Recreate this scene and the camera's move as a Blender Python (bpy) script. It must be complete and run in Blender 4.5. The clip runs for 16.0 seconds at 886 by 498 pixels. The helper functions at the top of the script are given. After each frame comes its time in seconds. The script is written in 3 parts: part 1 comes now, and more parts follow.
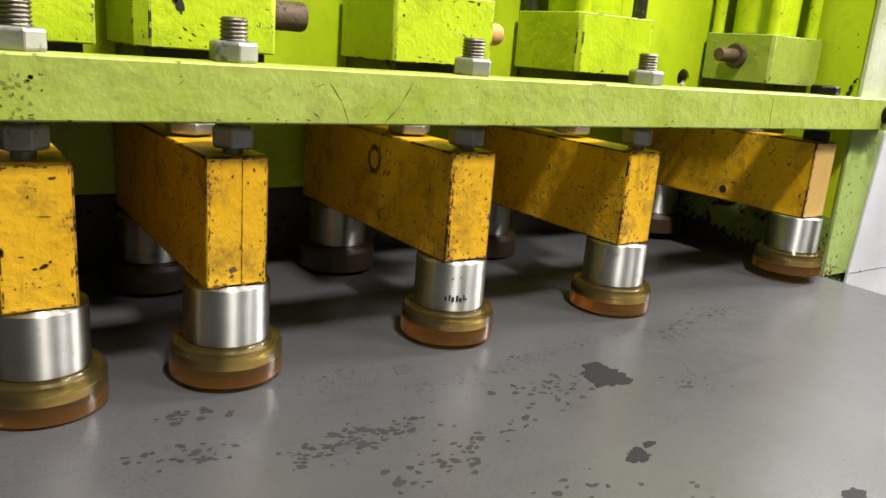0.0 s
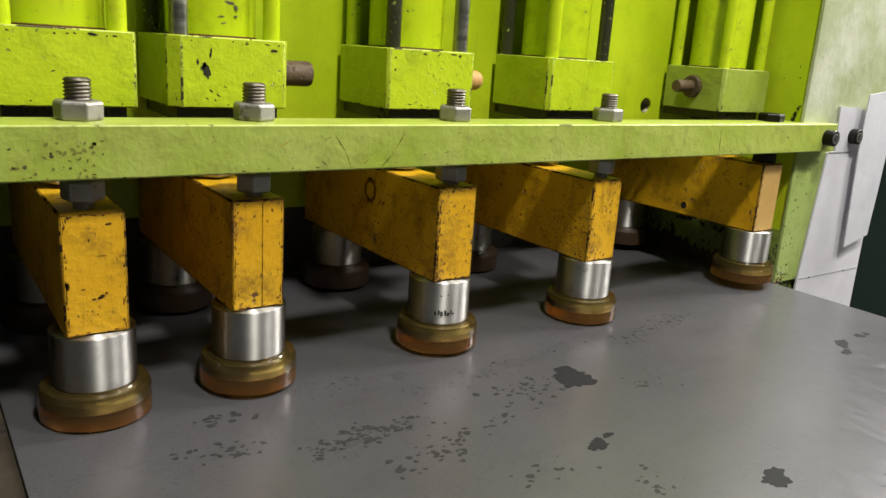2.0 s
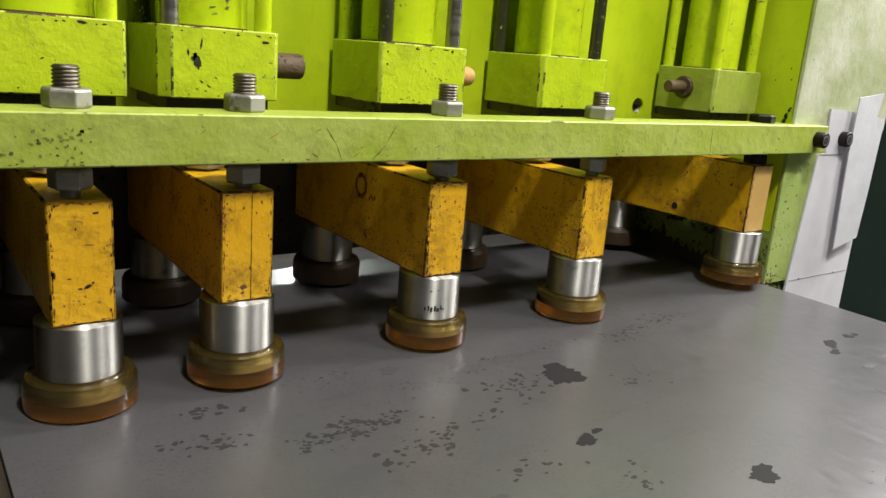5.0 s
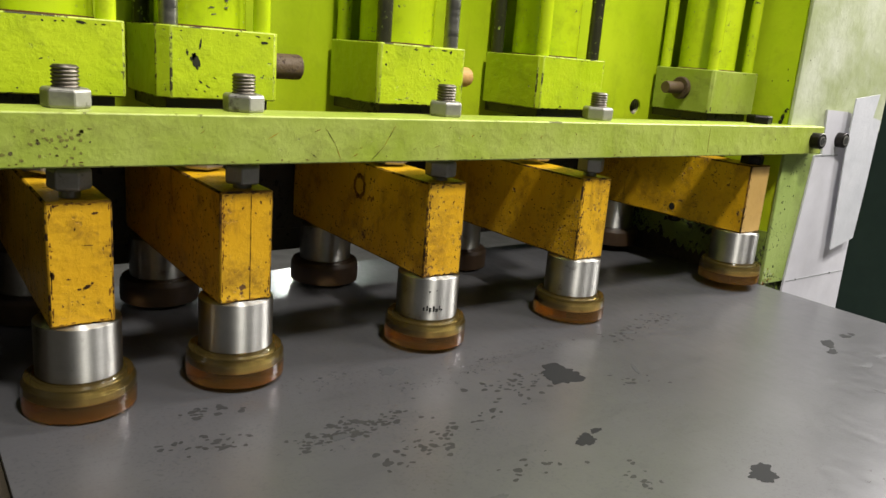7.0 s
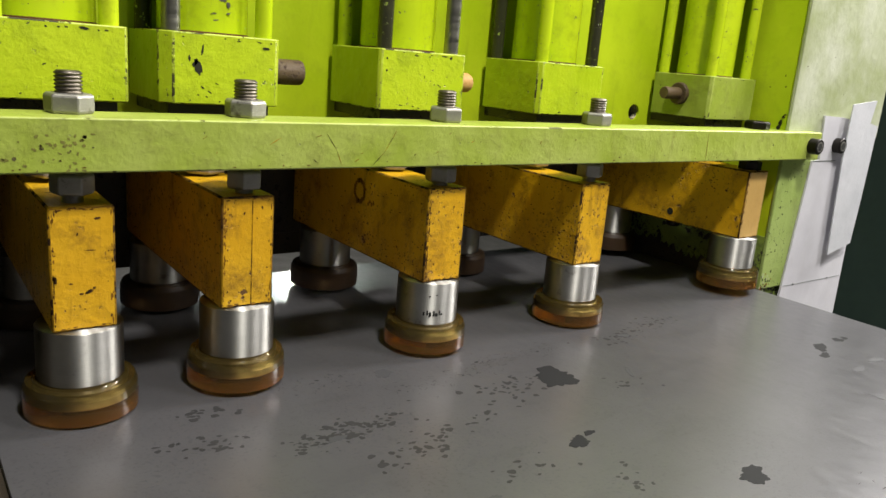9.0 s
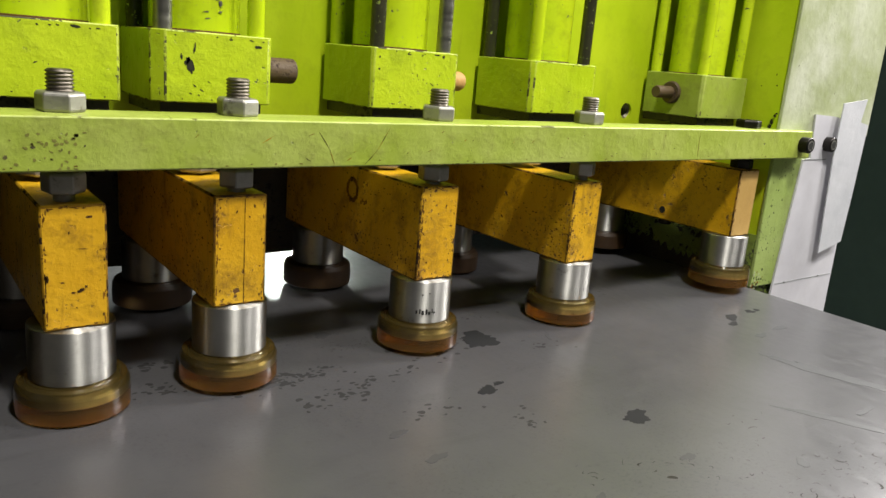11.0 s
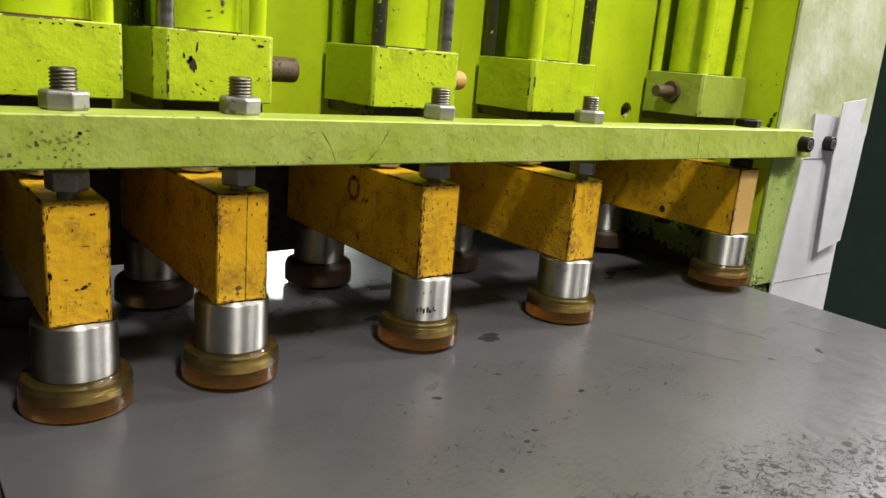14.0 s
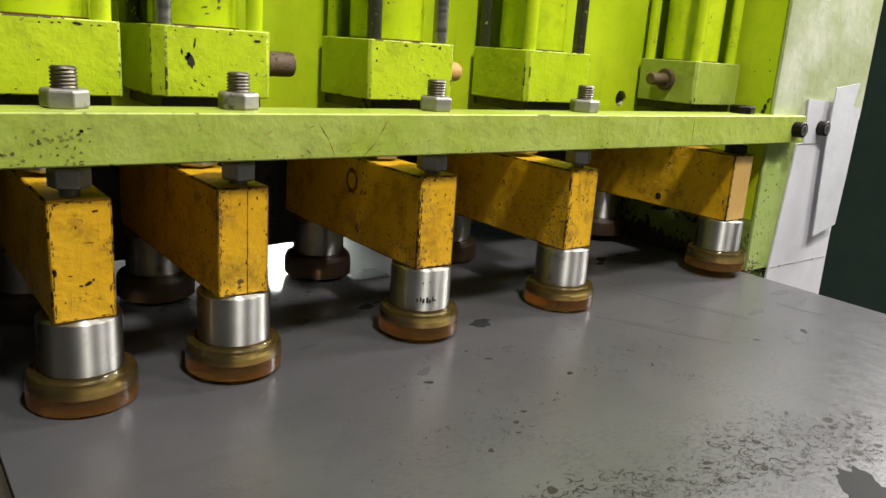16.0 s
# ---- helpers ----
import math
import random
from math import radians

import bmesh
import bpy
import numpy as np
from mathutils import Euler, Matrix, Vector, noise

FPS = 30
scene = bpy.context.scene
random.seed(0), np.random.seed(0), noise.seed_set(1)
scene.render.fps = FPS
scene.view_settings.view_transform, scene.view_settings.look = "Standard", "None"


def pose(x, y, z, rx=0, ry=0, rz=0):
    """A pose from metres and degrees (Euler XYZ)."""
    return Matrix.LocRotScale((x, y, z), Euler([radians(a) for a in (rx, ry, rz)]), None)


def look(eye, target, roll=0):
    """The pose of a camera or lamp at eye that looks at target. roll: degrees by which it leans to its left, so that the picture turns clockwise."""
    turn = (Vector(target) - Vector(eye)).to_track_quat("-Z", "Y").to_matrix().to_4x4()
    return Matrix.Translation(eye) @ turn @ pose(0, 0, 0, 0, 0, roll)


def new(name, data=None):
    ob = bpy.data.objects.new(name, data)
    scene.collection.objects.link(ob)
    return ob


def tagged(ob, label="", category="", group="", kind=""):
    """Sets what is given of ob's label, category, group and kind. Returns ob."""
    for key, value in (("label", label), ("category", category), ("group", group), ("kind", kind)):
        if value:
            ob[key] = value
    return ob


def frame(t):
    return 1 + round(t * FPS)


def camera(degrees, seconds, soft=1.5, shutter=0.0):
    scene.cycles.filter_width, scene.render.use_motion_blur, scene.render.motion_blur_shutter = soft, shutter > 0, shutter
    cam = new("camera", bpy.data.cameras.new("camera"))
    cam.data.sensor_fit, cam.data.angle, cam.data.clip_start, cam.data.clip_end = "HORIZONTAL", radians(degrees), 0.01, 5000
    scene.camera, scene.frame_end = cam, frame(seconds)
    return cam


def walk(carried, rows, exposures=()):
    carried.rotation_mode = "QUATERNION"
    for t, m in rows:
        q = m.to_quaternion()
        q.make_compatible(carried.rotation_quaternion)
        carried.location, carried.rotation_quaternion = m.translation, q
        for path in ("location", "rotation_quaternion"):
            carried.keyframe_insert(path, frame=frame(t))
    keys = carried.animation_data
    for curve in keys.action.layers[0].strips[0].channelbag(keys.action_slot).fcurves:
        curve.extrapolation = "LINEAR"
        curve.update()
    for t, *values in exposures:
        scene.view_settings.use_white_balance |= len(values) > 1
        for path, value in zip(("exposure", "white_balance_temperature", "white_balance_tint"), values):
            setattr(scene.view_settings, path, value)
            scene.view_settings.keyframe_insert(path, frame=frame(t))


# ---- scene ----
cam = camera(60.1, 16.0)
PATH = [
    (0, (-0.0606, -0.5817, 0.2833), (1.0438, 1.0061, -0.2259), 4.49),
    (0.5, (-0.0573, -0.5945, 0.2882), (1.0602, 0.98, -0.2336), 4.26),
    (1, (-0.0942, -0.6365, 0.3222), (1.029, 0.9346, -0.1979), 3.8),
    (1.5, (-0.1183, -0.6643, 0.3376), (1.0083, 0.9077, -0.1718), 3.68),
    (2, (-0.1248, -0.6642, 0.3345), (1.0106, 0.9028, -0.1707), 3.87),
    (2.5, (-0.1228, -0.6599, 0.3266), (1.0142, 0.9066, -0.1768), 4.15),
    (3, (-0.1207, -0.6623, 0.3227), (1.0181, 0.9032, -0.1796), 4.28),
    (3.5, (-0.1229, -0.6637, 0.3256), (1.0183, 0.9009, -0.174), 4.41),
    (4, (-0.1227, -0.6657, 0.3264), (1.0239, 0.8955, -0.172), 4.55),
    (6.5, (-0.1242, -0.6648, 0.3228), (1.0354, 0.8892, -0.1676), 4.52),
    (7, (-0.1257, -0.6645, 0.324), (1.0366, 0.8875, -0.1664), 4.61),
    (7.5, (-0.1269, -0.6655, 0.3255), (1.0339, 0.888, -0.1633), 4.68),
    (8, (-0.126, -0.6643, 0.3255), (1.0348, 0.8901, -0.1607), 4.76),
    (8.5, (-0.1295, -0.6658, 0.3283), (1.0351, 0.8861, -0.1567), 4.88),
    (9, (-0.1299, -0.6655, 0.3264), (1.0381, 0.885, -0.1551), 4.76),
    (11.5, (-0.1306, -0.668, 0.3267), (1.0539, 0.869, -0.1578), 4.91),
    (12, (-0.1319, -0.6699, 0.3279), (1.0543, 0.8655, -0.1574), 4.97),
    (12.5, (-0.134, -0.6722, 0.3303), (1.0519, 0.8651, -0.1498), 5.08),
    (13, (-0.1345, -0.673, 0.3293), (1.0509, 0.8655, -0.1481), 5.1),
    (13.5, (-0.135, -0.6696, 0.3282), (1.0499, 0.8674, -0.1551), 5.07),
    (14, (-0.1334, -0.6698, 0.3248), (1.0485, 0.8699, -0.1573), 4.82),
    (14.5, (-0.1329, -0.6696, 0.3263), (1.0469, 0.8688, -0.1649), 4.88),
    (15, (-0.132, -0.669, 0.3239), (1.0477, 0.8695, -0.1674), 4.74),
    (15.5, (-0.132, -0.669, 0.3207), (1.0504, 0.8665, -0.1734), 4.47),
    (16, (-0.14, -0.6757, 0.3272), (1.0454, 0.8535, -0.179), 3.95),
]
walk(cam, [(t, look(eye, target, roll)) for t, eye, target, roll in PATH], [(0, 0.56), (0.5, 0.31), (1.0, 0.20), (1.5, 0.10), (2.0, 0.07), (3.0, 0.09), (4.0, 0.13), (6.5, 0.12), (16.0, 0.13)])


# ---- world and lights ----
world = bpy.data.worlds.new("world")
scene.world = world
world.use_nodes = True
world.node_tree.nodes["Background"].inputs[0].default_value = (0.9, 0.95, 1.0, 1)
world.node_tree.nodes["Background"].inputs[1].default_value = 0.02
scene.view_settings.exposure = 0.0


def lamp(name, m, power, size_x, size_y, colour):
    data = bpy.data.lights.new(name, "AREA")
    data.shape, data.size, data.size_y = "RECTANGLE", size_x, size_y
    data.energy, data.color = power, colour
    ob = new(name, data)
    ob.matrix_world = m
    return ob


KEY = (0.30, -1.27, 2.68)
lamp("key_lamp", look(KEY, (0.5, 0.03, 0.1)), 90, 0.24, 0.24, (1.0, 0.97, 0.90))
lamp("hall_lamp", look((1.75, -1.12, 2.05), (0.6, 0.0, 0.2)), 42, 0.6, 0.45, (1.0, 0.97, 0.93))
lamp("side_lamp", look((2.45, -0.20, 1.32), (0.75, -0.25, 0.0)), 64, 0.35, 0.9, (1.0, 0.97, 0.93))
# unseen spot added behind the machine, to make the bright patch on the sheet
rear_light = bpy.data.lights.new("rear_spot", "SPOT")
rear_light.energy, rear_light.spot_size, rear_light.spot_blend, rear_light.shadow_soft_size, rear_light.color = 30, radians(24), 0.35, 0.02, (0.92, 1.0, 0.90)
new("rear_spot", rear_light).matrix_world = look((0.93, 1.45, 0.24), (0.38, 0.30, 0.0))


# ---- materials ----
def mat(name, rough=0.5, metal=0.0):
    m = bpy.data.materials.new(name)
    m.use_nodes = True
    nt = m.node_tree
    b = nt.nodes["Principled BSDF"]
    b.inputs["Roughness"].default_value = rough
    b.inputs["Metallic"].default_value = metal
    return m, nt, b


def node(nt, kind, **values):
    n = nt.nodes.new(kind)
    for k, v in values.items():
        if k in n.inputs:
            n.inputs[k].default_value = v
    return n


def coords(nt, scale=(1, 1, 1), offset=0.0):
    """Object coordinates, shifted for each object by its random number."""
    tc = nt.nodes.new("ShaderNodeTexCoord")
    mp = nt.nodes.new("ShaderNodeMapping")
    mp.inputs["Scale"].default_value = scale
    nt.links.new(tc.outputs["Object"], mp.inputs["Vector"])
    if offset:
        info = nt.nodes.new("ShaderNodeObjectInfo")
        mul = nt.nodes.new("ShaderNodeMath")
        mul.operation = "MULTIPLY"
        mul.inputs[1].default_value = offset
        nt.links.new(info.outputs["Random"], mul.inputs[0])
        comb = nt.nodes.new("ShaderNodeCombineXYZ")
        nt.links.new(mul.outputs[0], comb.inputs[0])
        nt.links.new(mul.outputs[0], comb.inputs[1])
        nt.links.new(comb.outputs[0], mp.inputs["Location"])
    return mp.outputs["Vector"]


def noise_fac(nt, vec, scale, detail=4.0, rough=0.6, lo=0.4, hi=0.6, kind="noise"):
    if kind == "voronoi":
        n = node(nt, "ShaderNodeTexVoronoi", Scale=scale)
        out = n.outputs["Distance"]
    else:
        n = node(nt, "ShaderNodeTexNoise", Scale=scale, Detail=detail, Roughness=rough)
        out = n.outputs["Fac"]
    nt.links.new(vec, n.inputs["Vector"])
    r = nt.nodes.new("ShaderNodeMapRange")
    r.inputs["From Min"].default_value, r.inputs["From Max"].default_value = lo, hi
    nt.links.new(out, r.inputs["Value"])
    return r.outputs["Result"]


def mix(nt, fac, a, b):
    n = nt.nodes.new("ShaderNodeMix")
    n.data_type = "RGBA"
    for sock, v in ((n.inputs[0], fac), (n.inputs[6], a), (n.inputs[7], b)):
        if hasattr(v, "is_linked"):
            nt.links.new(v, sock)
        else:
            sock.default_value = v if not isinstance(v, tuple) else (*v, 1)
    return n.outputs[2]


def times(nt, a, b):
    n = nt.nodes.new("ShaderNodeMath")
    n.operation = "MULTIPLY"
    for sock, v in ((n.inputs[0], a), (n.inputs[1], b)):
        if hasattr(v, "is_linked"):
            nt.links.new(v, sock)
        else:
            sock.default_value = v
    return n.outputs[0]


def bump(nt, b, height, strength, distance=0.001):
    n = node(nt, "ShaderNodeBump", Strength=strength, Distance=distance)
    nt.links.new(height, n.inputs["Height"])
    nt.links.new(n.outputs["Normal"], b.inputs["Normal"])


def paint(name, base, dusty, chip, chips=0.66, rough=0.38, lump=0.5, stain=0.4, grime=(0.1, 0.09, 0.03), fleck=0.04):
    """Brushed-on gloss paint: uneven tone, lumps, grime, and chips down to a dark ground."""
    m, nt, b = mat(name, rough)
    v = coords(nt, (1, 1, 1), 7.0)
    tone = noise_fac(nt, v, 9, 5, 0.6, 0.35, 0.7)
    col = mix(nt, tone, base, dusty)
    dirt = noise_fac(nt, v, 26, 7, 0.75, 0.50, 0.78)
    col = mix(nt, times(nt, dirt, stain), col, grime)
    streak = noise_fac(nt, coords(nt, (60, 60, 9), 5.0), 1.0, 3, 0.6, 0.62, 0.8)
    col = mix(nt, times(nt, streak, stain * 0.7), col, grime)
    chip_a = noise_fac(nt, v, 55, 5, 0.62, chips, chips + 0.02)
    fine = noise_fac(nt, v, 210, 3, 0.55, chips - fleck, chips - fleck + 0.03)
    where = noise_fac(nt, v, 16, 3, 0.6, 0.45, 0.62)
    chip_b = times(nt, fine, where)
    add = nt.nodes.new("ShaderNodeMath")
    add.operation, add.use_clamp = "ADD", True
    nt.links.new(chip_a, add.inputs[0])
    nt.links.new(chip_b, add.inputs[1])
    col = mix(nt, add.outputs[0], col, chip)
    nt.links.new(col, b.inputs["Base Color"])
    rr = nt.nodes.new("ShaderNodeMapRange")
    rr.inputs["To Min"].default_value, rr.inputs["To Max"].default_value = rough, 0.8
    nt.links.new(add.outputs[0], rr.inputs["Value"])
    nt.links.new(rr.outputs["Result"], b.inputs["Roughness"])
    h1 = noise_fac(nt, v, 52, 8, 0.62, 0.40, 0.82)
    sub = nt.nodes.new("ShaderNodeMath")
    sub.operation = "SUBTRACT"
    nt.links.new(h1, sub.inputs[0])
    nt.links.new(add.outputs[0], sub.inputs[1])
    bump(nt, b, sub.outputs[0], lump, 0.0012)
    return m


def metal(name, base, rough, scratch=(1, 1, 200), spots=0.0, spot=(0.05, 0.035, 0.025), metallic=1.0, relief=0.12):
    m, nt, b = mat(name, rough, metallic)
    v = coords(nt, (1, 1, 1), 9.0)
    fine = noise_fac(nt, coords(nt, scratch, 4.0), 6.0, 4, 0.7, 0.3, 0.7)
    tone = noise_fac(nt, v, 30, 4, 0.6, 0.3, 0.75)
    col = mix(nt, tone, base, tuple(c * 0.7 for c in base))
    if spots:
        s = noise_fac(nt, v, 60, 5, 0.65, 0.62, 0.72)
        col = mix(nt, times(nt, s, spots), col, spot)
    nt.links.new(col, b.inputs["Base Color"])
    rr = nt.nodes.new("ShaderNodeMapRange")
    rr.inputs["To Min"].default_value, rr.inputs["To Max"].default_value = rough * 0.75, rough * 1.3
    nt.links.new(fine, rr.inputs["Value"])
    nt.links.new(rr.outputs["Result"], b.inputs["Roughness"])
    bump(nt, b, fine, relief, 0.0004)
    return m


LIME = paint("lime_paint", (0.38, 0.50, 0.008), (0.48, 0.58, 0.018), (0.035, 0.04, 0.02), 0.72, 0.3, 0.75, 0.5, (0.14, 0.17, 0.02))
LIME_WALL = paint("smooth_lime_paint", (0.38, 0.50, 0.008), (0.46, 0.57, 0.016), (0.06, 0.07, 0.02), 0.80, 0.33, 0.30, 0.35, (0.17, 0.21, 0.02))
TUBE = paint("glossy_lime_paint", (0.44, 0.57, 0.009), (0.51, 0.62, 0.018), (0.035, 0.04, 0.02), 0.69, 0.17, 0.16, 0.55, (0.12, 0.14, 0.015))
GRIMY = paint("chipped_lime_edge", (0.36, 0.46, 0.012), (0.50, 0.58, 0.06), (0.05, 0.045, 0.015), 0.565, 0.45, 0.6, 0.7, (0.08, 0.08, 0.02))
LIME_PALE = paint("faded_lime_paint", (0.27, 0.345, 0.032), (0.37, 0.43, 0.095), (0.09, 0.09, 0.03), 0.72, 0.42, 0.6, 0.7, (0.17, 0.17, 0.04))
GREY_GREEN = paint("rubbed_grey_green_paint", (0.30, 0.34, 0.16), (0.52, 0.54, 0.42), (0.1, 0.1, 0.07), 0.74, 0.32, 0.4, 0.5, (0.24, 0.27, 0.12))
YELLOW = paint("yellow_paint", (0.62, 0.33, 0.004), (0.66, 0.38, 0.012), (0.12, 0.055, 0.010), 0.672, 0.4, 0.8, 1.0, (0.13, 0.055, 0.008), 0.06)
YELLOW_EDGE = paint("worn_yellow_edge", (0.14, 0.065, 0.010), (0.50, 0.28, 0.01), (0.03, 0.015, 0.008), 0.54, 0.7, 0.6, 0.7, (0.05, 0.03, 0.01))
TAN = paint("bare_tan_face", (0.48, 0.30, 0.09), (0.55, 0.36, 0.13), (0.14, 0.08, 0.03), 0.72, 0.5, 0.4, 0.4, (0.25, 0.15, 0.04))
for worn in (YELLOW_EDGE,):
    worn.node_tree.nodes["Principled BSDF"].inputs["Specular IOR Level"].default_value = 0.12
STEEL = metal("turned_steel", (0.51, 0.50, 0.47), 0.46, (2, 2, 260), 0.55, (0.16, 0.14, 0.12), relief=0.04)
steel_nt = STEEL.node_tree
grain = steel_nt.nodes.new("ShaderNodeTangent")
grain.direction_type, grain.axis = "RADIAL", "Z"
steel_b = steel_nt.nodes["Principled BSDF"]
steel_nt.links.new(grain.outputs[0], steel_b.inputs["Tangent"])
steel_b.inputs["Anisotropic"].default_value = 0.95
steel_b.inputs["Anisotropic Rotation"].default_value = 0.25
NUT = metal("zinc_nut", (0.38, 0.365, 0.33), 0.47, (60, 60, 60), 0.7, metallic=0.8)
ROD_GREY = metal("bare_grey_rod", (0.30, 0.29, 0.25), 0.4, (2, 2, 40), 0.8)
THREAD = metal("dark_thread", (0.16, 0.14, 0.115), 0.45, (40, 40, 40), 0.4)
BLACK = metal("black_oxide_screw", (0.035, 0.032, 0.03), 0.42, (40, 40, 40), 0.2)
RUST = paint("rusty_plug", (0.065, 0.040, 0.018), (0.10, 0.062, 0.028), (0.04, 0.02, 0.012), 0.62, 0.65, 0.6, 0.5, (0.05, 0.025, 0.012))
RUST_PALE = paint("orange_rust", (0.42, 0.22, 0.06), (0.5, 0.29, 0.09), (0.2, 0.1, 0.03), 0.7, 0.65, 0.5, 0.4, (0.25, 0.12, 0.04))
LIME_EDGE = paint("worn_lime_edge", (0.32, 0.39, 0.05), (0.50, 0.57, 0.15), (0.12, 0.12, 0.03), 0.63, 0.5, 0.6, 0.6, (0.12, 0.12, 0.03))
DEEP_GREEN = paint("dark_green_paint", (0.15, 0.22, 0.03), (0.22, 0.29, 0.045), (0.02, 0.02, 0.012), 0.56, 0.5, 0.8, 0.8, (0.03, 0.035, 0.01))
POST = paint("weathered_green_post", (0.25, 0.34, 0.075), (0.33, 0.41, 0.13), (0.08, 0.08, 0.03), 0.67, 0.45, 0.5, 0.6, (0.15, 0.16, 0.05))
ROD_DARK = paint("oily_black_rod", (0.022, 0.022, 0.012), (0.04, 0.04, 0.02), (0.30, 0.40, 0.03), 0.67, 0.16, 0.5, 0.5, (0.01, 0.01, 0.006))
SPOT = paint("olive_rust_spot", (0.15, 0.15, 0.022), (0.21, 0.20, 0.035), (0.05, 0.04, 0.012), 0.6, 0.55, 0.4, 0.4, (0.06, 0.05, 0.012))
FLAKE = paint("brown_flake", (0.075, 0.035, 0.010), (0.13, 0.06, 0.015), (0.03, 0.015, 0.006), 0.6, 0.6, 0.4, 0.4, (0.04, 0.02, 0.008))
FLAKE_BROWN = paint("rust_stain", (0.17, 0.075, 0.012), (0.24, 0.11, 0.015), (0.06, 0.03, 0.01), 0.58, 0.55, 0.4, 0.4, (0.1, 0.05, 0.01))
CHIP = paint("bare_primer", (0.018, 0.019, 0.010), (0.03, 0.03, 0.018), (0.02, 0.02, 0.015), 0.6, 0.6, 0.4, 0.4, (0.03, 0.03, 0.02))
DARK = paint("oily_dark_steel", (0.030, 0.023, 0.016), (0.05, 0.038, 0.026), (0.012, 0.01, 0.008), 0.62, 0.5, 0.5, 0.5, (0.015, 0.012, 0.01))
for dull in (FLAKE, FLAKE_BROWN, CHIP):
    dull.node_tree.nodes["Principled BSDF"].inputs["Specular IOR Level"].default_value = 0.15
TEAL = paint("dark_green_wall", (0.012, 0.028, 0.022), (0.018, 0.036, 0.028), (0.01, 0.016, 0.013), 0.72, 0.6, 0.2, 0.3, (0.01, 0.018, 0.015))
CONCRETE = paint("concrete_floor", (0.16, 0.155, 0.145), (0.22, 0.21, 0.2), (0.08, 0.08, 0.075), 0.7, 0.7, 0.5, 0.4, (0.08, 0.075, 0.07))
PANEL = paint("white_plate", (0.52, 0.51, 0.55), (0.62, 0.61, 0.65), (0.4, 0.4, 0.4), 0.80, 0.45, 0.15, 0.2, (0.4, 0.38, 0.36))
ZINC = paint("galvanised_strip", (0.48, 0.49, 0.52), (0.60, 0.60, 0.63), (0.3, 0.3, 0.3), 0.8, 0.4, 0.3, 0.3, (0.4, 0.4, 0.42))
HOLE, hole_nt, hole_b = mat("hole_black", 0.7)
hole_b.inputs["Base Color"].default_value = (0.01, 0.01, 0.008, 1)
CEIL, ceil_nt, ceil_b = mat("roof_sheet", 0.7)
ceil_b.inputs["Base Color"].default_value = (0.22, 0.23, 0.23, 1)


def urethane(name, base, deep, rough, clear, foot=None):
    """Clear-cast urethane; foot paints an orange glow into its lower half."""
    m, nt, b = mat(name, rough)
    v = coords(nt, (1, 1, 1), 6.0)
    col = mix(nt, noise_fac(nt, v, 26, 4, 0.6, 0.35, 0.7), base, deep)
    if foot:
        # refracted glow put into the colour by height: orange below, olive above
        sep = nt.nodes.new("ShaderNodeSeparateXYZ")
        tc = nt.nodes.new("ShaderNodeTexCoord")
        nt.links.new(tc.outputs["Object"], sep.inputs[0])
        r = nt.nodes.new("ShaderNodeMapRange")
        r.inputs["From Min"].default_value, r.inputs["From Max"].default_value = 0.019, 0.010
        nt.links.new(sep.outputs[2], r.inputs["Value"])
        col = mix(nt, r.outputs["Result"], col, foot)
    nt.links.new(col, b.inputs["Base Color"])
    b.inputs["Transmission Weight"].default_value = clear
    b.inputs["IOR"].default_value = 1.45
    bump(nt, b, noise_fac(nt, coords(nt, (10, 10, 120), 2.0), 3.0, 3, 0.6, 0.3, 0.7), 0.12, 0.0005)
    return m


AMBER = urethane("amber_urethane", (0.42, 0.30, 0.09), (0.31, 0.22, 0.065), 0.09, 0.94, (0.96, 0.44, 0.08))
# rear pads: far darker and less clear than the front ones
BROWN = urethane("dark_brown_urethane", (0.075, 0.040, 0.018), (0.045, 0.026, 0.013), 0.42, 0.5)


